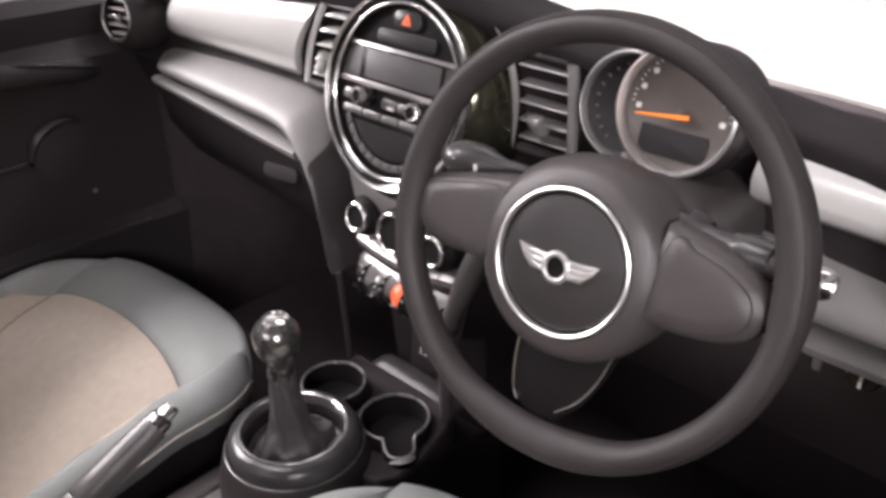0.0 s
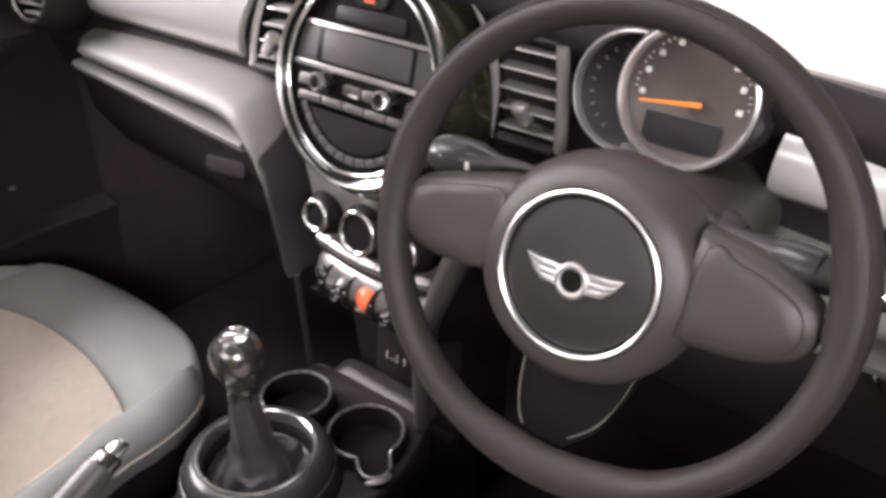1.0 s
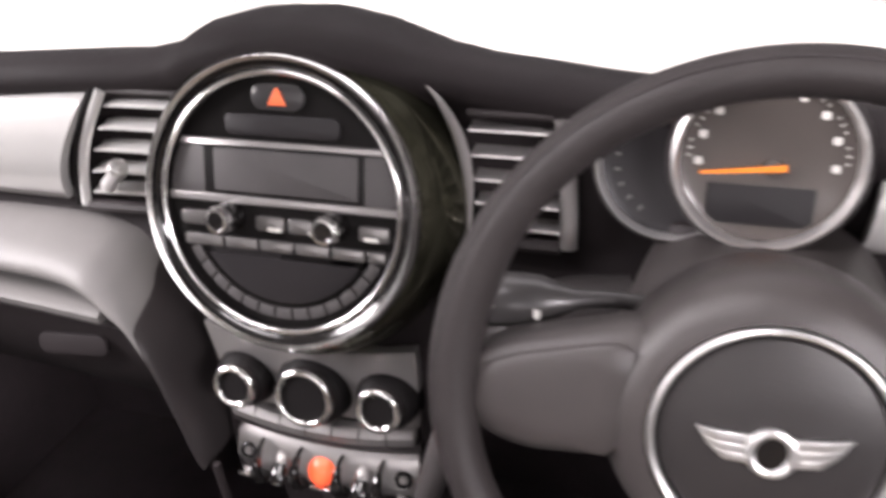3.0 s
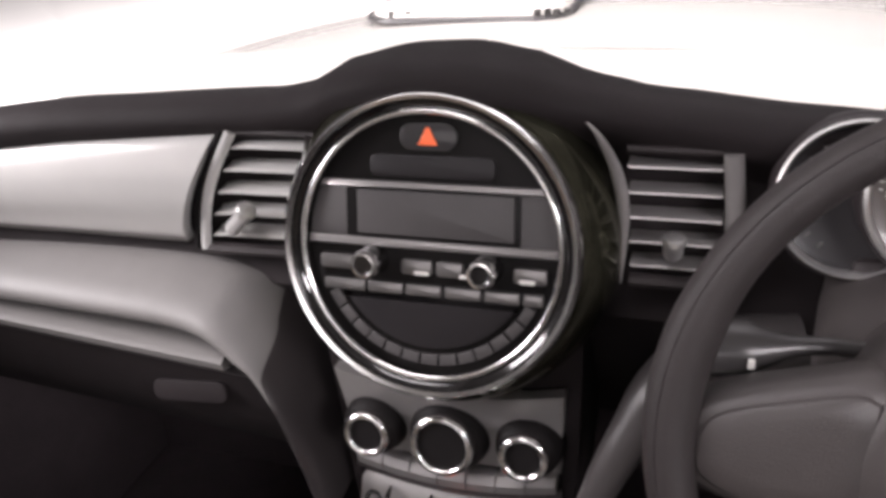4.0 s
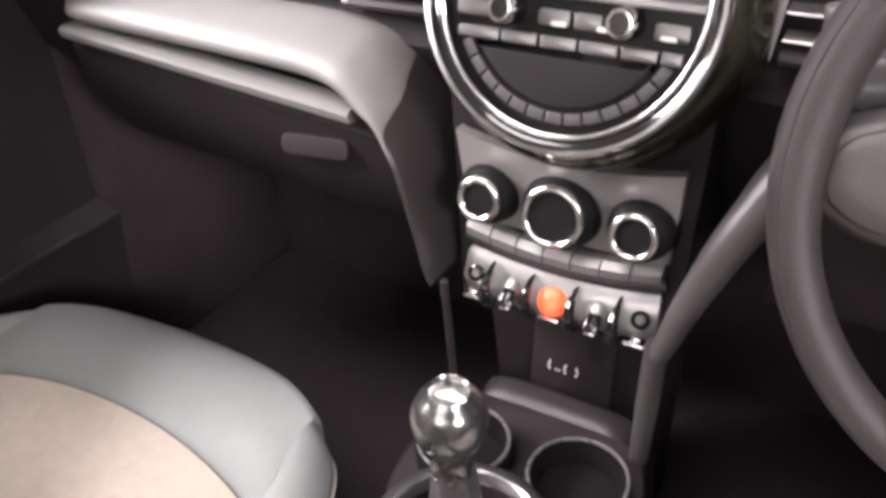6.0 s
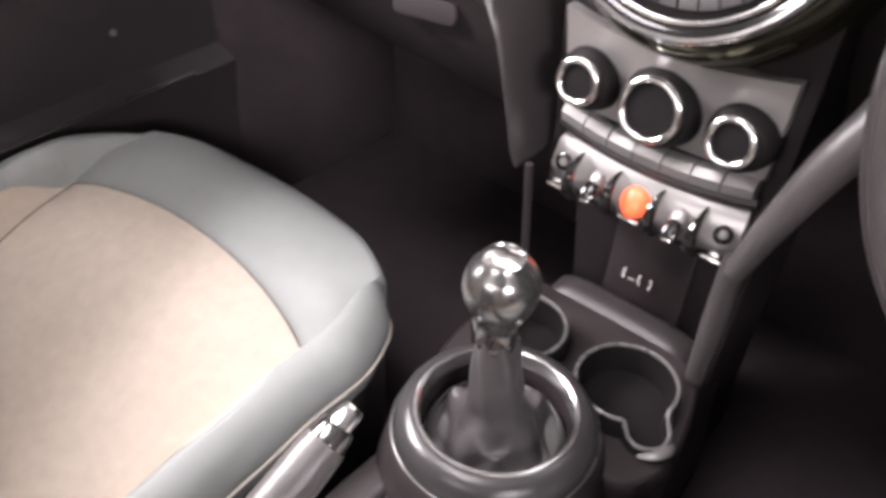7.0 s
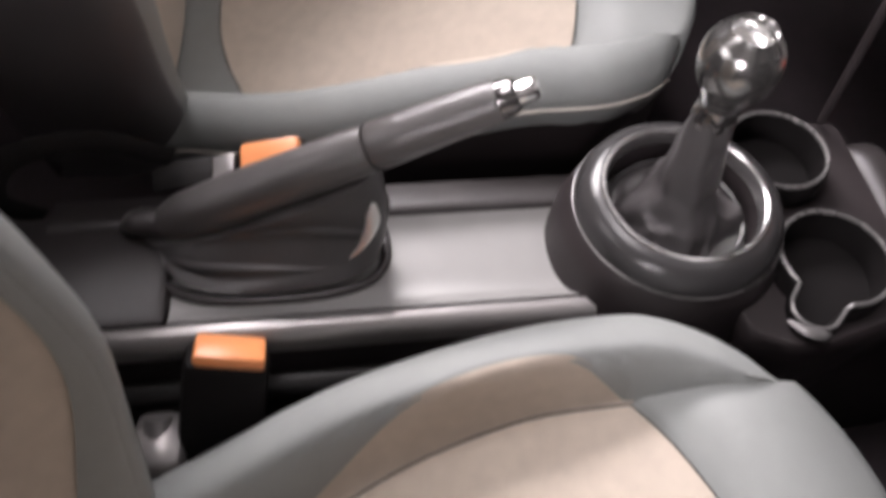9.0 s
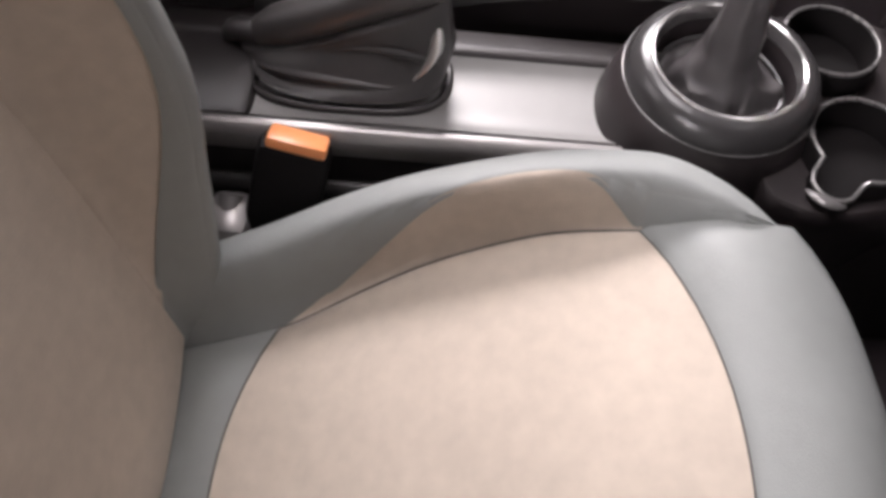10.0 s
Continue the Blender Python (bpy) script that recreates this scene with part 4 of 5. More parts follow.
def instrument_cluster():
    t = 0.22
    m = frame_matrix((0.355, 0.040, 0.838), (1, 0, 0), (0, math.sin(t), math.cos(t)))
    ob = thing("instrument_cluster", (0, 0, 0), "round speedometer overlapping a smaller rev counter, chrome rims", "instrument cluster", m=m)
    big = part("speedometer", lathe([(0.0605, -0.06), (0.0640, -0.02), (0.0640, 0.004), (0.0615, 0.010), (0.058, 0.009), (0.0545, -0.004), (0, -0.004)], 56), BLACK, ob, "black round speedometer housing", local=True)
    part("rim", moved(lathe([(0.0552, 0.002), (0.0560, 0.0095), (0.0580, 0.0122), (0.0602, 0.0105), (0.0610, 0.007)], 60), m), SATINCHROME, big, "chrome rim")
    part("dial", moved(lathe([(0, -0.002), (0.050, -0.002), (0.0560, 0.001)], 48), m), DIAL, big, "grey-brown dial face")
    for k in range(1, 10):
        a = radians(212 - k * 24.4)
        part("scale_mark", moved(slab(rounded(0.0052, 0.0050, 0.001), 0, 0.0008, 0), m @ Matrix.Translation((0.043 * math.cos(a), 0.043 * math.sin(a) + 0.002, -0.0018))), MARK, big, "pale scale figure")
    for k in range(33):
        if k % 4:
            a = radians(212 - 24.4 * (1 + k / 4))
            part("scale_tick", moved(slab(rounded(0.0026 if k % 2 else 0.0036, 0.0009, 0.0003), 0, 0.0006, 0), m @ Matrix.Translation((0.0490 * math.cos(a), 0.0490 * math.sin(a) + 0.001, -0.0018)) @ Matrix.Rotation(a, 4, "Z")), MARK, big)
    part("needle", moved(loft([[(0.010, -0.0022, z), (0.010, 0.0022, z), (-0.044, -0.0056, z), (-0.044, -0.0070, z)] for z in (0.0045, 0.0060)]), m @ Matrix.Translation((0.003, -0.004, 0))), NEEDLE, big, "orange needle")
    part("needle_hub", moved(lathe([(0, 0.0052), (0.0046, 0.0048), (0.0060, 0.002)], 20), m @ Matrix.Translation((0.005, -0.004, 0))), DIAL, big)
    part("display", moved(slab(rounded(0.068, 0.027, 0.001), 0, 0.001, 0.0003), m @ Matrix.Translation((-0.001, -0.0315, -0.0016))), SCREEN, big, "unlit rectangular display")
    sm = m @ Matrix.Translation((-0.058, -0.010, -0.016))
    small = part("rev_counter", moved(lathe([(0.050, -0.05), (0.0570, -0.02), (0.0570, 0.004), (0.0545, 0.008), (0.052, 0.006), (0.0485, -0.004), (0, -0.004)], 48), sm), BLACK, ob, "smaller black rev counter behind")
    part("rim", moved(lathe([(0.0500, 0.001), (0.0506, 0.0082), (0.0524, 0.0104), (0.0542, 0.0085)], 56), sm), SATINCHROME, small, "chrome rim")
    part("dial", moved(lathe([(0, -0.002), (0.045, -0.002), (0.0506, 0.001)], 40), sm), SCREEN, small)
    for k in range(9):
        a = radians(238 - k * 16)
        part("scale_mark", moved(slab(rounded(0.0045, 0.0022, 0.0006), 0, 0.0006, 0), sm @ Matrix.Translation((0.040 * math.cos(a), 0.040 * math.sin(a), -0.0018)) @ Matrix.Rotation(a, 4, "Z")), BUTTON, small)
    part("needle", moved(box(0.0016, 0.014, 0.001, 0.0004, (0.022, -0.016, 0.001)), sm), NEEDLE, small, "short orange needle")
    part("cowl", moved(loft([[(0.0645 * math.cos(a), 0.0600 * math.sin(a), z) for a in np.linspace(-0.5, math.pi + 0.5, 30)] + [(0.0665 * math.cos(a), 0.0620 * math.sin(a), z) for a in np.linspace(math.pi + 0.5, -0.5, 30)] for z in (-0.05, -0.02)]), m), BLACK, ob)
    part("bracket", moved(box(0.10, 0.05, 0.06, 0.01, (-0.01, -0.075, -0.04)), m), BLACK, ob)
    return ob


instrument_cluster()


# ---- centre console on the tunnel ----
CUPS = ((0.061, -0.064, 0.373, 0.047), (-0.052, -0.074, 0.377, 0.045))


def centre_console():
    ob = thing("centre_console", (0, -0.3, 0.10), "black centre console with pale satin top between the seats", "centre console")
    part("tunnel", loft([[(-w, y, 0.08), (w, y, 0.08), (w - 0.010, y, z - 0.02), (w - 0.016, y, z), (-w + 0.016, y, z), (-w + 0.010, y, z - 0.02)] for w, y, z in
                         ((0.082, -1.10, 0.30), (0.082, -0.66, 0.305), (0.080, -0.42, 0.305), (0.088, -0.29, 0.300), (0.112, -0.17, 0.30), (0.118, -0.02, 0.30), (0.105, 0.03, 0.28), (0.10, 0.12, 0.26))]), BLACK, ob)
    rows = []
    for y in np.linspace(-0.600, -0.255, 15):
        rows.append([(0.011 + x, y, 0.3245 + 0.010 * abs(x / 0.045) ** 5) for x in np.linspace(-0.045, 0.045, 13)])
    part("top_plate", sheet(rows, 0.008, (0, 0, -1)), PLATE, ob, "pale satin top plate", sharp=70)
    for sx, inner in ((-1, 0.022), (1, 0.0)):
        part("side_rail", loft([[(sx * (0.0565 + a), y, z) for a, z in ((-inner, 0.331), (0.004 - inner, 0.3365), (0.013 - inner, 0.3360), (0.0185, 0.327), (0.016, 0.305), (-inner, 0.300))] for y in np.linspace(-0.70, -0.235, 10)]), SILVER if sx > 0 else STEM, ob, "pale grey console side rail" if sx > 0 else "dark grey console side rail", sharp=60)
        part("lower_rail", loft([[(sx * (0.076 + a), y, z) for a, z in ((0.0, 0.274), (0.010, 0.274), (0.015, 0.266), (0.012, 0.254), (0.0, 0.250))] for y in np.linspace(-0.75, -0.30, 8)]), SATIN, ob, "dark grey lower rail", sharp=60)
    part("rear_box", box(0.112, 0.29, 0.044, 0.008, (0.0, -0.746, 0.312)), STEM, ob, "dark grey rear part of the console top")
    # deck with two openings for the cups; the driver's one has a slot in its side
    def mouth(k, q, grow=0.0):
        cx, cy, cz, r = CUPS[k]
        d = (q + 0.62 + math.pi) % (2 * math.pi) - math.pi
        s = 0.0
        if k == 0 and abs(d) < 1.2:
            u = 0.0480 * math.cos(d) + math.sqrt(max(0.0, 0.0205 ** 2 - (0.0480 * math.sin(d)) ** 2)) if abs(0.0480 * math.sin(d)) < 0.0205 else 0.0
            u = max(u, min(0.0495, 0.0205 / max(0.02, abs(math.sin(d)))))
            s = max(0.0, u - r)
        return (r + s) + grow, min(1.0, s / 0.012)

    def mouth_ring(k, grow, z, drop):
        cx, cy, cz, r = CUPS[k]
        out = []
        for q in np.linspace(0, 2 * math.pi, 64, endpoint=False):
            rr, s = mouth(k, q, grow)
            out.append((cx + rr * math.cos(q), cy + rr * math.sin(q), z - drop * s))
        return out

    bm = bmesh.new()
    outline = [(p.x, p.y) for p in curve([(-0.096, 0.012, 0), (0.0, 0.014, 0), (0.088, 0.010, 0), (0.108, -0.020, 0), (0.120, -0.060, 0), (0.127, -0.098, 0), (0.121, -0.126, 0), (0.098, -0.148, 0), (0.0, -0.152, 0), (-0.085, -0.148, 0), (-0.104, -0.110, 0), (-0.106, -0.04, 0), (-0.100, 0.006, 0)], 60)]
    edges = []
    for loop in [[(x, y, 0) for x, y in outline], mouth_ring(0, -0.002, 0, 0), mouth_ring(1, -0.002, 0, 0)]:
        vs = [bm.verts.new((p[0], p[1], 0.352)) for p in loop]
        edges += [bm.edges.new((vs[i - 1], vs[i])) for i in range(len(vs))]
    bmesh.ops.triangle_fill(bm, use_beauty=True, edges=edges)
    part("deck", bm, BLACK, ob, "black deck round the cup holders")
    part("deck_skirt", loft([[(x * s, -0.064 + (y + 0.064) * s, z) for x, y in outline] for s, z in ((0.998, 0.3523), (1.02, 0.350), (1.035, 0.342), (1.04, 0.325), (1.01, 0.29), (0.96, 0.22))], caps=False), BLACK, ob)
    for k, (cx, cy, cz, r) in enumerate(CUPS):
        rings = [mouth_ring(k, g, z, d) for g, z, d in ((0.002, cz - 0.030, 0), (0.002, cz - 0.004, 0.012), (0.0, cz - 0.0005, 0.012), (-0.0035, cz - 0.0015, 0.012), (-0.005, cz - 0.012, 0.010), (-0.008, 0.305, 0), (-0.020, 0.299, 0))]
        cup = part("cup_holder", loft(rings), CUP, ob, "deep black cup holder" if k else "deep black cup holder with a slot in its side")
        part("cup_rim", tube(mouth_ring(k, -0.0012, cz, 0.012), 0.0021, 8, closed=True), RIM, cup, "worn grey cup rim")
    # pale piece standing for the highlight on the slot's rounded lip
    part("notch_tab", tube(curve([(0.106, -0.116, 0.356), (0.117, -0.108, 0.360), (0.123, -0.098, 0.361), (0.122, -0.086, 0.358)], 9), [0.002, 0.004, 0.0055, 0.006, 0.006, 0.006, 0.0055, 0.004, 0.002], 10, 0.4), RIM, ob, "pale lip piece for the highlight on the cup slot")
    # grey lip of the tray in front of the cups
    rows = []
    for s in np.linspace(0, 1, 14):
        x = -0.082 + 0.168 * s
        e = 1 - abs(2 * s - 1) ** 6
        rows.append([(x, 0.034 + a, 0.330 + h * (0.5 + 0.5 * e)) for a, h in ((-0.030, 0.0), (-0.024, 0.014), (-0.012, 0.024), (0.006, 0.028), (0.014, 0.024), (0.016, 0.0))])
    part("tray_lip", loft(rows), STEM, ob, "grey curved tray lip", sharp=60)
    return ob


centre_console()


def gear_lever():
    cx, cy = 0.005, -0.184
    ob = thing("gear_lever", (cx, cy, 0.30), "gear lever with glossy dark ball knob and leather gaiter", "gear lever")
    at = Matrix.Translation((cx, cy, 0))
    part("base", moved(lathe([(0.108, 0.295), (0.104, 0.320), (0.096, 0.350), (0.0885, 0.374), (0.0865, 0.3755)], 60), at), BLACK, ob, "dark grey flared base", sharp=60)
    part("seam_ring", moved(torus(0.0879, 0.0009, 64, 8), at @ Matrix.Translation((0, 0, 0.3755))), RIM, ob, "thin bright seam")
    part("collar", moved(lathe([(0.0868, 0.3750), (0.0858, 0.3830), (0.0828, 0.3900), (0.0780, 0.3955), (0.0725, 0.3985), (0.0690, 0.3990)], 60), at), SATIN, ob, "smoked satin collar", sharp=60)
    part("ring", moved(lathe([(0.0700, 0.3980), (0.0688, 0.4000), (0.0665, 0.4004), (0.0645, 0.3990), (0.0636, 0.3950), (0.0632, 0.3780)], 60), at), RINGCHROME, ob, "worn bright ring round the gaiter")
    part("well", moved(lathe([(0.0633, 0.385), (0.0625, 0.362), (0, 0.360)], 40), at), BLACK, ob)
    part("gaiter_frame", moved(torus(0.0565, 0.0022, 48, 8), at @ Matrix.Translation((0, 0, 0.3690))), SATIN, ob, "thin grey gaiter frame")
    # a slack skirt of leather lying in the ring, with broad folds, wrapped close round the lever above
    rings = []
    for k in range(46):
        s = k / 45
        u = min(1.0, s / 0.55)
        w = max(0.0, (s - 0.55) / 0.45)
        ring = []
        for j in range(120):
            a = 2 * math.pi * j / 120
            b = a - 0.55 - 0.45 * u
            square = (abs(math.cos(b)) ** 7 + abs(math.sin(b)) ** 7) ** (-1 / 7)
            rr = 0.0235 + 0.0325 * (1 - u) ** 1.05
            rr *= 1 + (square - 1.10) * math.sin(math.pi * min(1.0, 0.12 + u)) * 0.9
            fold = (1 - abs(math.sin(1.5 * a + 2.2 * u + 0.5))) * 0.012 + (1 - abs(math.sin(2.5 * a - 3.0 * u))) * 0.006 - 0.007
            z = 0.367 + 0.044 * u ** 1.9 + fold * math.sin(math.pi * u ** 0.8) ** 1.5
            rr *= 1 + 0.05 * u * u * math.cos(6 * a + 4 * w) + 0.03 * u * u * math.cos(3 * a - 9 * w)
            rr *= 1 - 0.34 * w
            ring.append((cx + rr * math.cos(a), cy - 0.007 * s + rr * math.sin(a), z + 0.078 * w))
        rings.append(ring)
    part("gaiter", loft(rings), GAITER, ob, "folded black leather gaiter", sharp=80)
    top = Matrix.Translation((0.004, -0.191, 0))
    part("neck", moved(lathe([(0.0160, 0.480), (0.0166, 0.484), (0.0164, 0.4885), (0.0152, 0.4900), (0.0150, 0.5010), (0.0145, 0.5050)], 28), top), DARKCHROME, ob, "smoked neck collar")
    prof = []
    for k in range(19):
        a = math.pi * (k / 18) - math.pi / 2
        prof.append((0.0288 * math.cos(a) * (1.0 if a > 0 else 1 - 0.12 * math.sin(a) ** 2), 0.5385 + (0.0290 if a > 0 else 0.0395) * math.sin(a)))
    prof = [p for p in prof if 0.0150 <= p[0] and p[1] < 0.5635] + [(0.0160, 0.5645), (0.0150, 0.5632)]
    kn = part("knob", moved(lathe([(0.0140, 0.4990), (0.0152, 0.4995)] + prof + [(0.0145, 0.5615), (0, 0.5610)], 40), top), KNOB, ob, "glossy dark ball knob")
    part("knob_disc", moved(lathe([(0, 0.5640), (0.010, 0.5636), (0.0142, 0.5620)], 28), top), CHROME, kn, "bright shift-pattern disc")
    return ob


gear_lever()


def handbrake():
    ob = thing("handbrake", (-0.025, -0.6, 0.33), "black handbrake lever with chrome button and leather boot", "handbrake")
    a, b = Vector((-0.030, -0.636, 0.332)), Vector((-0.017, -0.345, 0.488))
    d = (b - a).normalized()

    def at(s):
        return a + (b - a) * s

    part("sleeve", tube([at(s) for s in (0.12, 0.18, 0.3, 0.5, 0.66, 0.685)], [0.015, 0.0200, 0.0212, 0.0202, 0.0193, 0.0183], 20), GRIP, ob, "leather sleeve of the lever")
    part("grip", tube([at(s) for s in (0.690, 0.70, 0.78, 0.89, 0.97, 1.0)], [0.0170, 0.0188, 0.0182, 0.0172, 0.0166, 0.0155], 20), GRIP, ob, "black grip")
    part("end_ring", tube([at(1.0), b + d * 0.010, b + d * 0.014], [0.0138, 0.0134, 0.0115], 20), DARKCHROME, ob, "dark chrome end ring")
    part("button", tube([b + d * 0.010, b + d * 0.026, b + d * 0.029], [0.0090, 0.0085, 0.0065], 16), CHROME, ob, "chrome release button")
    # boot: from an oval foot up to the lever, creased, with a few folds lying on it
    def skin(q, s, out=0.0):
        fx, fy = math.cos(q), math.sin(q)
        foot = Vector((-0.012 + (0.046 + out) * abs(fx) ** 0.8 * math.copysign(1, fx), -0.517 + (0.089 + out) * abs(fy) ** 0.8 * math.copysign(1, fy), 0.326))
        mid = at(0.10 + 0.28 * (fy + 1))
        head = mid + Vector(((0.024 + out) * fx, 0.016 * fy, -0.010 - 0.006 * abs(fx)))
        p = foot.lerp(head, s)
        wav = math.sin(math.pi * s)
        p.x += fx * (0.010 * abs(math.sin(1.5 * q + 2.6 * s + 0.9)) ** 0.7 - 0.014) * wav
        p.y += fy * 0.008 * (abs(math.sin(1.5 * q - 2 * s)) - 0.4) * wav
        p.z += 0.006 * (abs(math.sin(1.5 * q + 3 * s + 0.4)) ** 0.7 - 0.5) * wav + 0.010 * (1 - abs(2 * s - 0.25)) * max(0, 1 - 4 * s)
        return p

    part("boot", loft([[skin(2 * math.pi * j / 88, k / 17) for j in range(88)] for k in range(18)]), GAITER, ob, "creased black leather boot", sharp=80)
    for q0, s0, q1, s1, w in ((-1.0, 0.55, 0.55, 0.16, 0.0060), (-0.1, 0.86, 1.20, 0.34, 0.0070), (2.4, 0.75, 1.5, 0.25, 0.0070)):
        line = [skin(q0 + (q1 - q0) * u, s0 + (s1 - s0) * u ** 0.8 + 0.05 * math.sin(math.pi * u), -0.003) for u in np.linspace(0, 1, 18)]
        part("boot_fold", tube(line, [0.0012 + w * math.sin(math.pi * min(1.0, 0.06 + 0.94 * k / 17)) ** 0.8 for k in range(18)], 10, 0.5), GAITER, ob, "rolled fold of the boot", sharp=80)
    foot = [(-0.012 + 0.049 * abs(math.cos(q)) ** 0.7 * math.copysign(1, math.cos(q)), -0.517 + 0.093 * abs(math.sin(q)) ** 0.7 * math.copysign(1, math.sin(q)), 0.3265) for q in np.linspace(0, 2 * math.pi, 44, endpoint=False)]
    part("boot_frame", tube(foot, 0.0042, 10, closed=True), STEM, ob, "dark grey boot frame")
    part("tuck", tube(curve([(-0.038, -0.640, 0.332), (-0.034, -0.622, 0.347), (-0.028, -0.598, 0.344), (-0.018, -0.580, 0.330)], 10), [0.004, 0.008, 0.011, 0.012, 0.012, 0.012, 0.011, 0.010, 0.008, 0.004], 10), GAITER, ob)
    # chrome sliver standing for the highlight on a leather fold
    part("fold_highlight", tube(curve([(0.004, -0.436, 0.404), (0.012, -0.438, 0.388), (0.018, -0.446, 0.370), (0.020, -0.456, 0.356)], 10), [0.002, 0.0045, 0.006, 0.006, 0.0055, 0.005, 0.004, 0.003, 0.0025, 0.0015], 10, 0.4), SATINCHROME, ob, "chrome piece for the highlight on a boot fold")
    return ob


handbrake()


# ---- seat belt buckles ----
def buckle(m, belt):
    ob = thing("seat_belt_buckle", (0, 0, 0), "black seat belt buckle with an orange release button", "seat belt buckle", "seat belt buckles", m=m)
    part("body", box(0.036, 0.064, 0.105, 0.008, (0, 0, -0.050)), CUP, ob, local=True)
    part("button", box(0.030, 0.053, 0.014, 0.004, (0.000, 0.001, 0.003)), ORANGE, ob, "orange release button", local=True)
    part("stalk", box(0.012, 0.040, 0.10, 0.003, (0.010, -0.008, -0.145)), BLACK, ob, local=True)
    if belt:
        part("tongue", box(0.022, 0.020, 0.008, 0.002, (0, -0.044, -0.004)), SILVER, ob, "bright metal tongue", local=True)
        part("strap", tube([(0.0, -0.055, -0.004), (0.0, -0.085, -0.002), (0.002, -0.11, -0.006)], [0.013, 0.013, 0.011], 8, 0.2), WEB, ob, "black strap", local=True)
    return ob


buckle(pose(0.090, -0.552, 0.338, -11, -24, 0), False)
buckle(pose(-0.090, -0.517, 0.352, 14, 18, 0), True)
solo("belt_anchor", joined(box(0.05, 0.040, 0.05, 0.012, (0.128, -0.612, 0.262)), tube([(0.112, -0.612, 0.288), (0.160, -0.618, 0.250)], 0.011, 10)), SILVER,
     "grey plastic belt anchor cover beside the driver seat", "belt anchor")
solo("belt_loop", tube(curve([(-0.095, -0.60, 0.355), (-0.090, -0.66, 0.385), (-0.085, -0.73, 0.370), (-0.080, -0.75, 0.330), (-0.080, -0.72, 0.300)], 22), 0.013, 8, 0.16, (1, 0, 0)), WEB,
     "black belt webbing loop behind the passenger buckle", "seat belt")


# ---- seats ----
def seat(x0, fwd=0.0, rear=-0.582, arch=0.054, dip=0.0):
    ob = thing("front_seat", (x0, -0.40, 0.10), "front seat with beige cloth centre and grey leatherette bolsters", "car seat", "front seats")
    XE = [(-0.64, 0.205), (-0.50, 0.250), (-0.38, 0.266), (-0.30, 0.268), (-0.25, 0.266), (-0.21, 0.251), (-0.18, 0.230), (-0.155, 0.198)]
    XC = [(-0.64, 0.120), (-0.545, 0.147), (-0.48, 0.176), (-0.42, 0.197), (-0.34, 0.210), (-0.267, 0.205), (-0.155, 0.194)]
    ZC = [(-0.70, 0.252), (-0.62, 0.258), (-0.545, 0.272), (-0.40, 0.325), (-0.267, 0.374 - 0.6 * dip), (-0.20, 0.388 - dip), (-0.13, 0.390 - dip), (-0.09, 0.376 - dip)]
    HB = [(-0.64, 0.050), (-0.46, 0.064), (-0.33, 0.056), (-0.27, 0.041), (-0.22, 0.027), (-0.19, 0.019), (-0.16, 0.011), (-0.14, 0.006)]

    def shoulder(y):
        return 0.011 * smooth((y + 0.267) / 0.06)

    def xg(y, side=0):
        c = spline(XC, y)
        s = max(0.0, min(1.0, (y + 0.548) / 0.283))
        return c + (0.024 if side * x0 <= 0 else 0.014) * max(0.0, math.sin(math.pi * s ** 1.2)) ** 0.62

    def smooth(s):
        s = max(0.0, min(1.0, s))
        return s * s * (3 - 2 * s)

    def surf(dx, y):
        a = abs(dx)
        c, e, z = spline(XC, y), spline(XE, y), spline(ZC, y)
        if a <= c:
            return z + 0.010 * (1 - (a / c) ** 2) - 0.004 * smooth((a / c - 0.85) / 0.15)
        top = max(c + 0.002, e - 0.040)
        low = shoulder(y)
        h = low + (spline(HB, y) - low) * smooth((a - c) / (top - c)) - 0.004 * (1 - smooth((a - c) / 0.02)) * (1 if y < -0.267 else 0.25)
        if a > top:
            q = min(1.0, (a - top) / (e - top))
            h -= 0.034 * min(1.0, (e - c) / 0.045) * (1 - math.sqrt(max(0.0, 1 - q * q)))
        return z + h

    def yf(a):
        return -0.267 + arch * (1 - abs(a) ** 2.2)

    def yb(a):
        return rear + 0.030 * abs(a) ** 2.4

    down = (0, 0, -1)
    n = 25
    rows = []
    for t in np.linspace(0, 1, 30):
        row = []
        for a in np.linspace(-1, 1, n):
            y = yb(a) + (yf(a) - yb(a)) * t
            dx = a * spline(XC, y)
            row.append((x0 + dx, y, surf(dx, y)))
        rows.append(row)
    part("centre_panel", sheet(rows, 0.006, down), SEATBEIGE, ob, "beige cloth centre panel", sharp=70)
    rows = []
    for t in np.linspace(0, 1, 16):
        row = []
        for a in np.linspace(-1, 1, n):
            ye = -0.104 - 0.055 * abs(a) ** 2.4
            q = min(1.0, t / 0.72)
            y = yf(a) + (ye - yf(a)) * q
            dx = a * (0.207 - 0.009 * q)
            z = spline(ZC, y) + 0.010 * (1 - a * a) * (1 - q) + 0.010 * math.sin(math.pi * q) * (1 - a ** 4) + shoulder(y) * smooth((abs(a) - 0.35) / 0.65) * smooth(3 * q)
            if t > 0.72:
                s = (t - 0.72) / 0.28
                y += 0.012 * math.sin(s * math.pi) - 0.010 * s
                z -= 0.022 * s + 0.10 * s * s
            row.append((x0 + dx, y, z - (0.003 if t == 0 else 0)))
        rows.append(row)
    part("front_roll", sheet(rows, 0.006, (0, -0.5, -0.8)), SEATGREY, ob, "grey padded front roll", sharp=70)
    rows = []
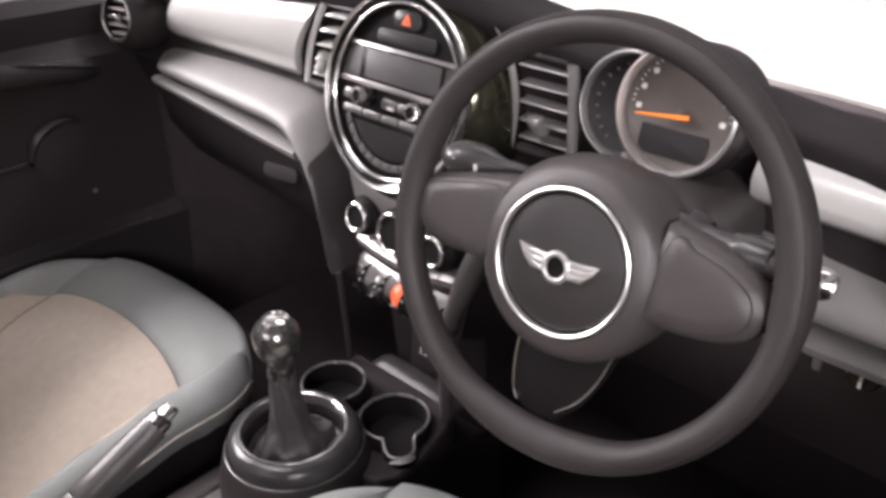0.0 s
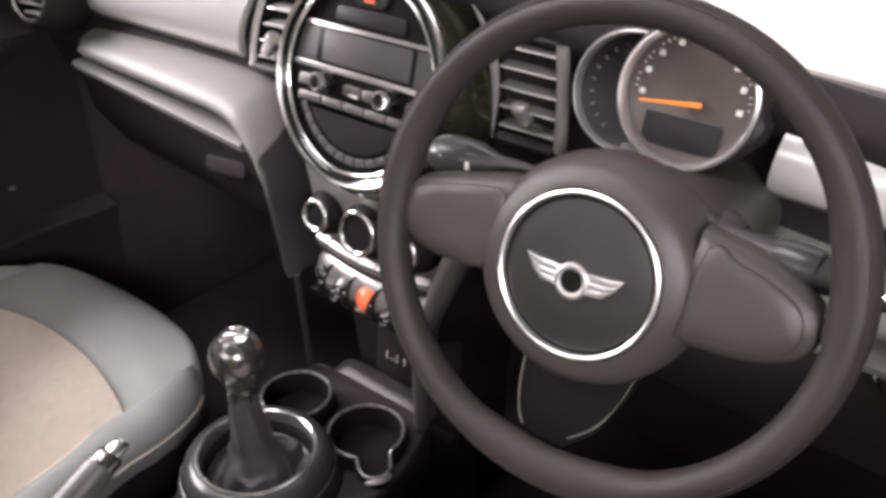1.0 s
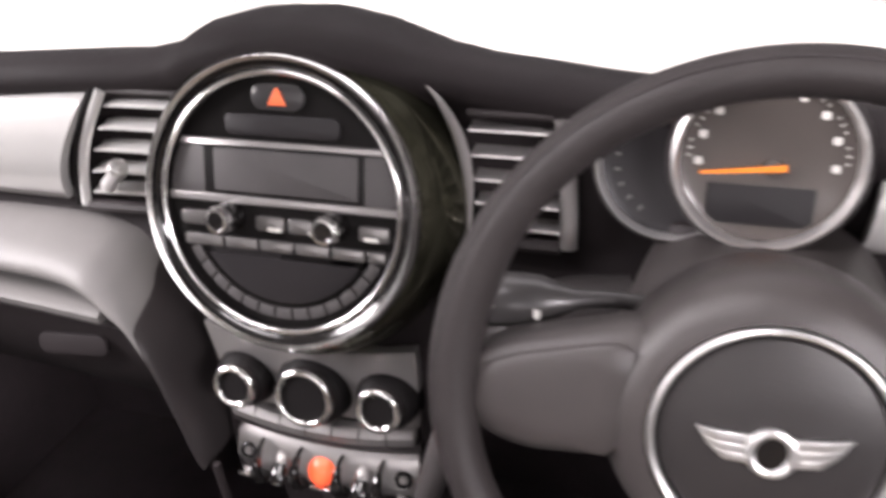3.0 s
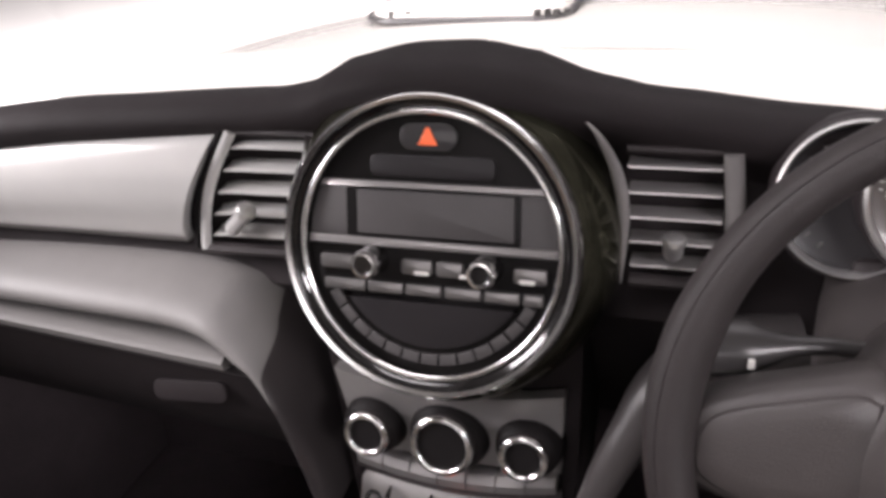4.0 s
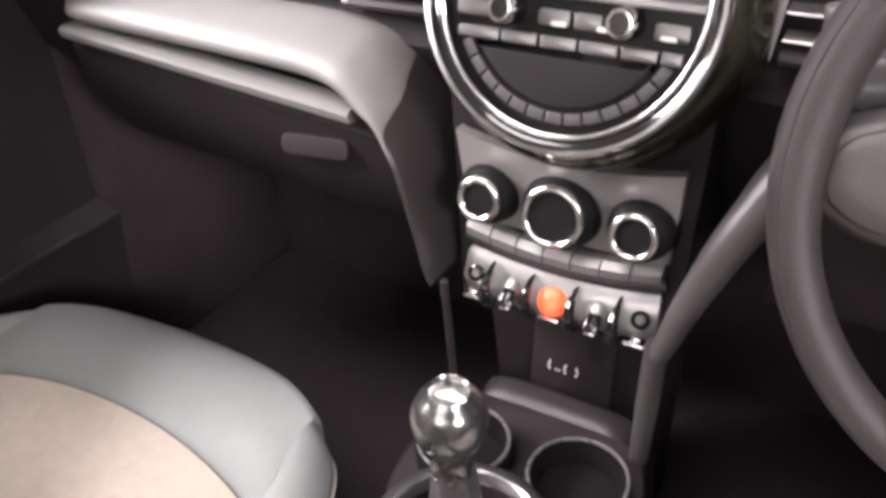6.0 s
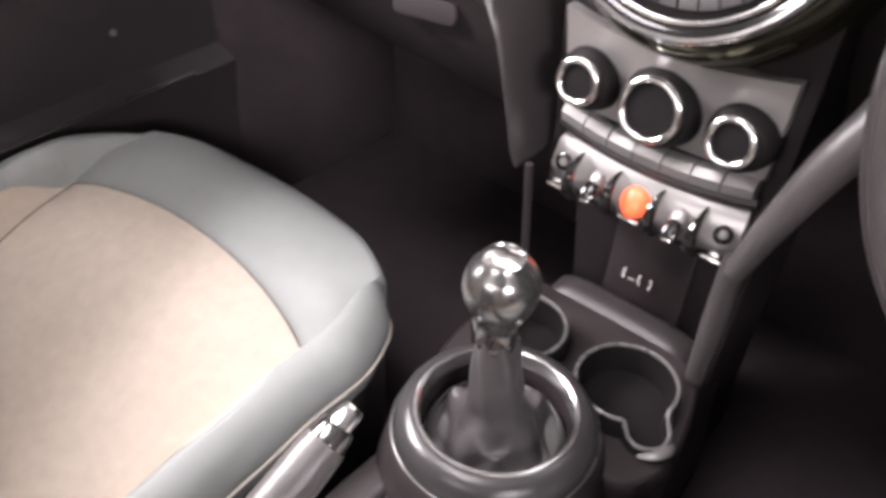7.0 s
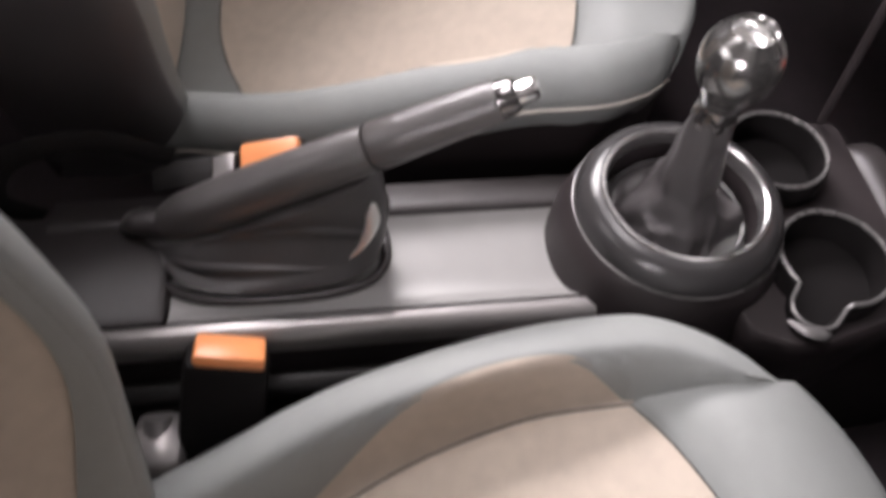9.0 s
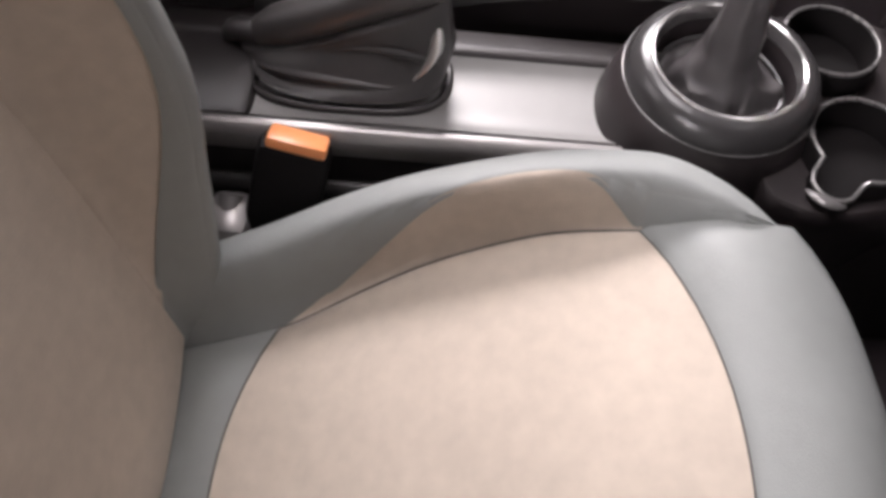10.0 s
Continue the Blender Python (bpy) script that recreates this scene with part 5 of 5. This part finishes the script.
    for t in np.linspace(0, 1, 6):
        rows.append([(x0 + a * spline(XC, yb(a) + (-0.69 - yb(a)) * t), yb(a) + (-0.69 - yb(a)) * t, spline(ZC, yb(a) - 0.08 * t) + 0.010 * (1 - a * a) - 0.003) for a in np.linspace(-1, 1, n)])
    part("rear_strip", sheet(rows, 0.006, down), SEATGREY, ob, "grey strip at the back of the cushion", sharp=70)
    for sx in (-1, 1):
        rows, rows2, edge = [], [], []
        ends = [-0.548 + 0.283 * (1 - math.cos(math.pi * u)) / 2 for u in np.linspace(0, 1, 48)]
        for y in ends:
            c, g = spline(XC, y), xg(y, sx)
            rows.append([(x0 + sx * (c + (g - c) * s), y, surf(c + (g - c) * s, y) + 0.0004) for s in np.linspace(0, 1, 8)])
        part("bolster_facing", sheet(rows, 0.005, down), SEATBEIGE, ob, "beige inner face of the bolster", sharp=70)
        for y in list(np.linspace(-0.66, -0.551, 10)) + ends + list(np.linspace(-0.262, -0.156, 22)):
            c, e = spline(XC, y), spline(XE, y)
            g = xg(y, sx) if -0.548 <= y <= -0.265 else c
            row = [(x0 + sx * (g + (e - g) * s), y, surf(g + (e - g) * s, y)) for s in np.sin(np.linspace(0, math.pi / 2, 14))]
            dive = 0.050 * max(0.0, (y + 0.205) / 0.049) ** 2.4
            row = [(x, yy, z - dive * k / 13) for k, (x, yy, z) in enumerate(row)]
            zt = row[-1][2]
            edge.append((x0 + sx * (e + 0.001), y, zt - 0.004))
            row += [(x0 + sx * (e - 0.004), y, zt - 0.020), (x0 + sx * (e - 0.012), y, zt - 0.045)]
            rows2.append(row)
        part("side_bolster", sheet(rows2, 0.005, (-sx * 0.5, 0, -0.8)), SEATGREY, ob, "grey leatherette side bolster", sharp=70)
        part("piping", tube(edge, 0.0015, 8), PIPING, ob, "pale piping along the bolster")
        line = [(x0 + sx * spline(XC, y), y, surf(spline(XC, y), y) + 0.0002) for y in np.linspace(-0.64, -0.170, 40)]
        part("seam", tube(line, 0.0010, 6), SEAM, ob)
        part("side_valance", loft([[(x0 + sx * (spline(XE, y) - 0.014), y, 0.12), (x0 + sx * (spline(XE, y) - 0.004), y, 0.14), (x0 + sx * (spline(XE, y) - 0.008), y, surf(spline(XE, y), y) - 0.030), (x0 + sx * (spline(XE, y) - 0.05), y, 0.20)] for y in np.linspace(-0.64, -0.165, 12)]), BLACK, ob)
    part("seam", tube([(x0 + a * spline(XC, yf(a)), yf(a), surf(a * spline(XC, yf(a)), yf(a)) + 0.0004) for a in np.linspace(-1, 1, 25)], 0.0008, 6), SEAM, ob)
    part("seam", tube([(x0 + a * spline(XC, yb(a)), yb(a), surf(a * spline(XC, yb(a)), yb(a)) + 0.0004) for a in np.linspace(-1, 1, 25)], 0.0008, 6), SEAM, ob)
    part("base", box(0.40, 0.46, 0.15, 0.02, (x0, -0.40, 0.165)), BLACK, ob)
    for sx in (-1, 1):
        part("rail", box(0.04, 0.55, 0.03, 0.006, (x0 + sx * 0.17, -0.40, 0.092)), BLACK, ob)
    # backrest
    W, F = Vector((0, -0.28, 0.96)).normalized(), Vector((0, 0.96, 0.28)).normalized()
    BX = [(0.0, 0.205), (0.10, 0.240), (0.22, 0.262), (0.42, 0.256), (0.60, 0.205), (0.64, 0.16)]
    BC = [(0.0, 0.130), (0.10, 0.150), (0.25, 0.172), (0.45, 0.165), (0.57, 0.13)]
    BH = [(0.0, 0.030), (0.10, 0.060), (0.22, 0.094), (0.42, 0.096), (0.58, 0.03), (0.64, 0.0)]
    root = Vector((x0, -0.630 - fwd, 0.265))

    def back(dx, h):
        a = abs(dx)
        c, e = spline(BC, h), spline(BX, h)
        if a <= c:
            d = 0.012 * (1 - (a / c) ** 2)
        else:
            top = max(c + 0.002, e - 0.045)
            d = spline(BH, h) * smooth((a - c) / (top - c))
            if a > top:
                q = min(1.0, (a - top) / (e - top))
                d -= 0.045 * (1 - math.sqrt(max(0.0, 1 - q * q)))
        return root + Vector((dx, 0, 0)) + W * h + F * d

    rows = [[back(a * spline(BC, h), h) for a in np.linspace(-1, 1, 21)] for h in np.linspace(0.0, 0.57, 26)]
    part("back_panel", sheet(rows, 0.008, tuple(-F)), SEATBEIGE, ob, "beige cloth back panel", sharp=70)
    for sx in (-1, 1):
        rows, rows2, rows3 = [], [], []
        faced = list(np.linspace(0.04, 0.50, 28))
        for h in faced:
            c, e = spline(BC, h), spline(BX, h)
            g = c + 0.42 * (e - c) * max(0.0, math.sin(math.pi * (h - 0.04) / 0.46)) ** 0.7
            rows.append([back(sx * (c + (g - c) * s), h) + F * 0.0005 for s in np.linspace(0, 1, 7)])
        part("back_bolster_facing", sheet(rows, 0.005, tuple(-F)), SEATBEIGE, ob, "beige inner face of the back bolster", sharp=70)
        for h in [-0.02, 0.0, 0.02] + faced + list(np.linspace(0.515, 0.63, 8)):
            c, e = spline(BC, h), spline(BX, h)
            g = c + 0.42 * (e - c) * max(0.0, math.sin(math.pi * (h - 0.04) / 0.46)) ** 0.7 if 0.04 < h < 0.50 else c
            row = [back(sx * (g + (e - g) * s), h) for s in np.sin(np.linspace(0, 0.72, 12))]
            # outer roll of the bolster, coloured dark as if in shade
            rim = [back(sx * (g + (e - g) * s), h) for s in np.sin(np.linspace(0.72, math.pi / 2, 10))]
            rows3.append(rim + [rim[-1] + F * -0.04 + Vector((sx * 0.001, 0, 0)), rim[-1] + F * -0.11 + Vector((-sx * 0.02, 0, 0))])
            rows2.append(row)
        part("back_bolster", sheet(rows2, 0.006, (-sx * 0.6, -0.6, 0)), SEATGREY, ob, "grey leatherette back bolster", sharp=70)
        part("back_side", sheet(rows3, 0.006, (-sx * 0.9, 0, 0)), SIDE, ob, "outer side of the backrest, coloured dark for shade", sharp=70)
    rows = [[back(a * spline(BX, h), h) - F * 0.13 for a in np.linspace(-0.9, 0.9, 12)] for h in np.linspace(-0.02, 0.63, 12)]
    part("back_shell", sheet(rows, 0.02, tuple(-F)), BLACK, ob, "black rear shell")
    rows = [[back(a * spline(BC, 0.57), 0.57) + W * (0.06 * s) - F * (0.13 * s * s) for a in np.linspace(-1, 1, 15)] for s in np.linspace(0, 1, 8)]
    part("top_roll", sheet(rows, 0.006, tuple(-W)), SEATGREY, ob, "grey top roll", sharp=70)
    return ob


seat(0.375)
p_seat = seat(-0.385, 0.032, -0.612, 0.034, 0.009)
p_seat.location.y += 0.032
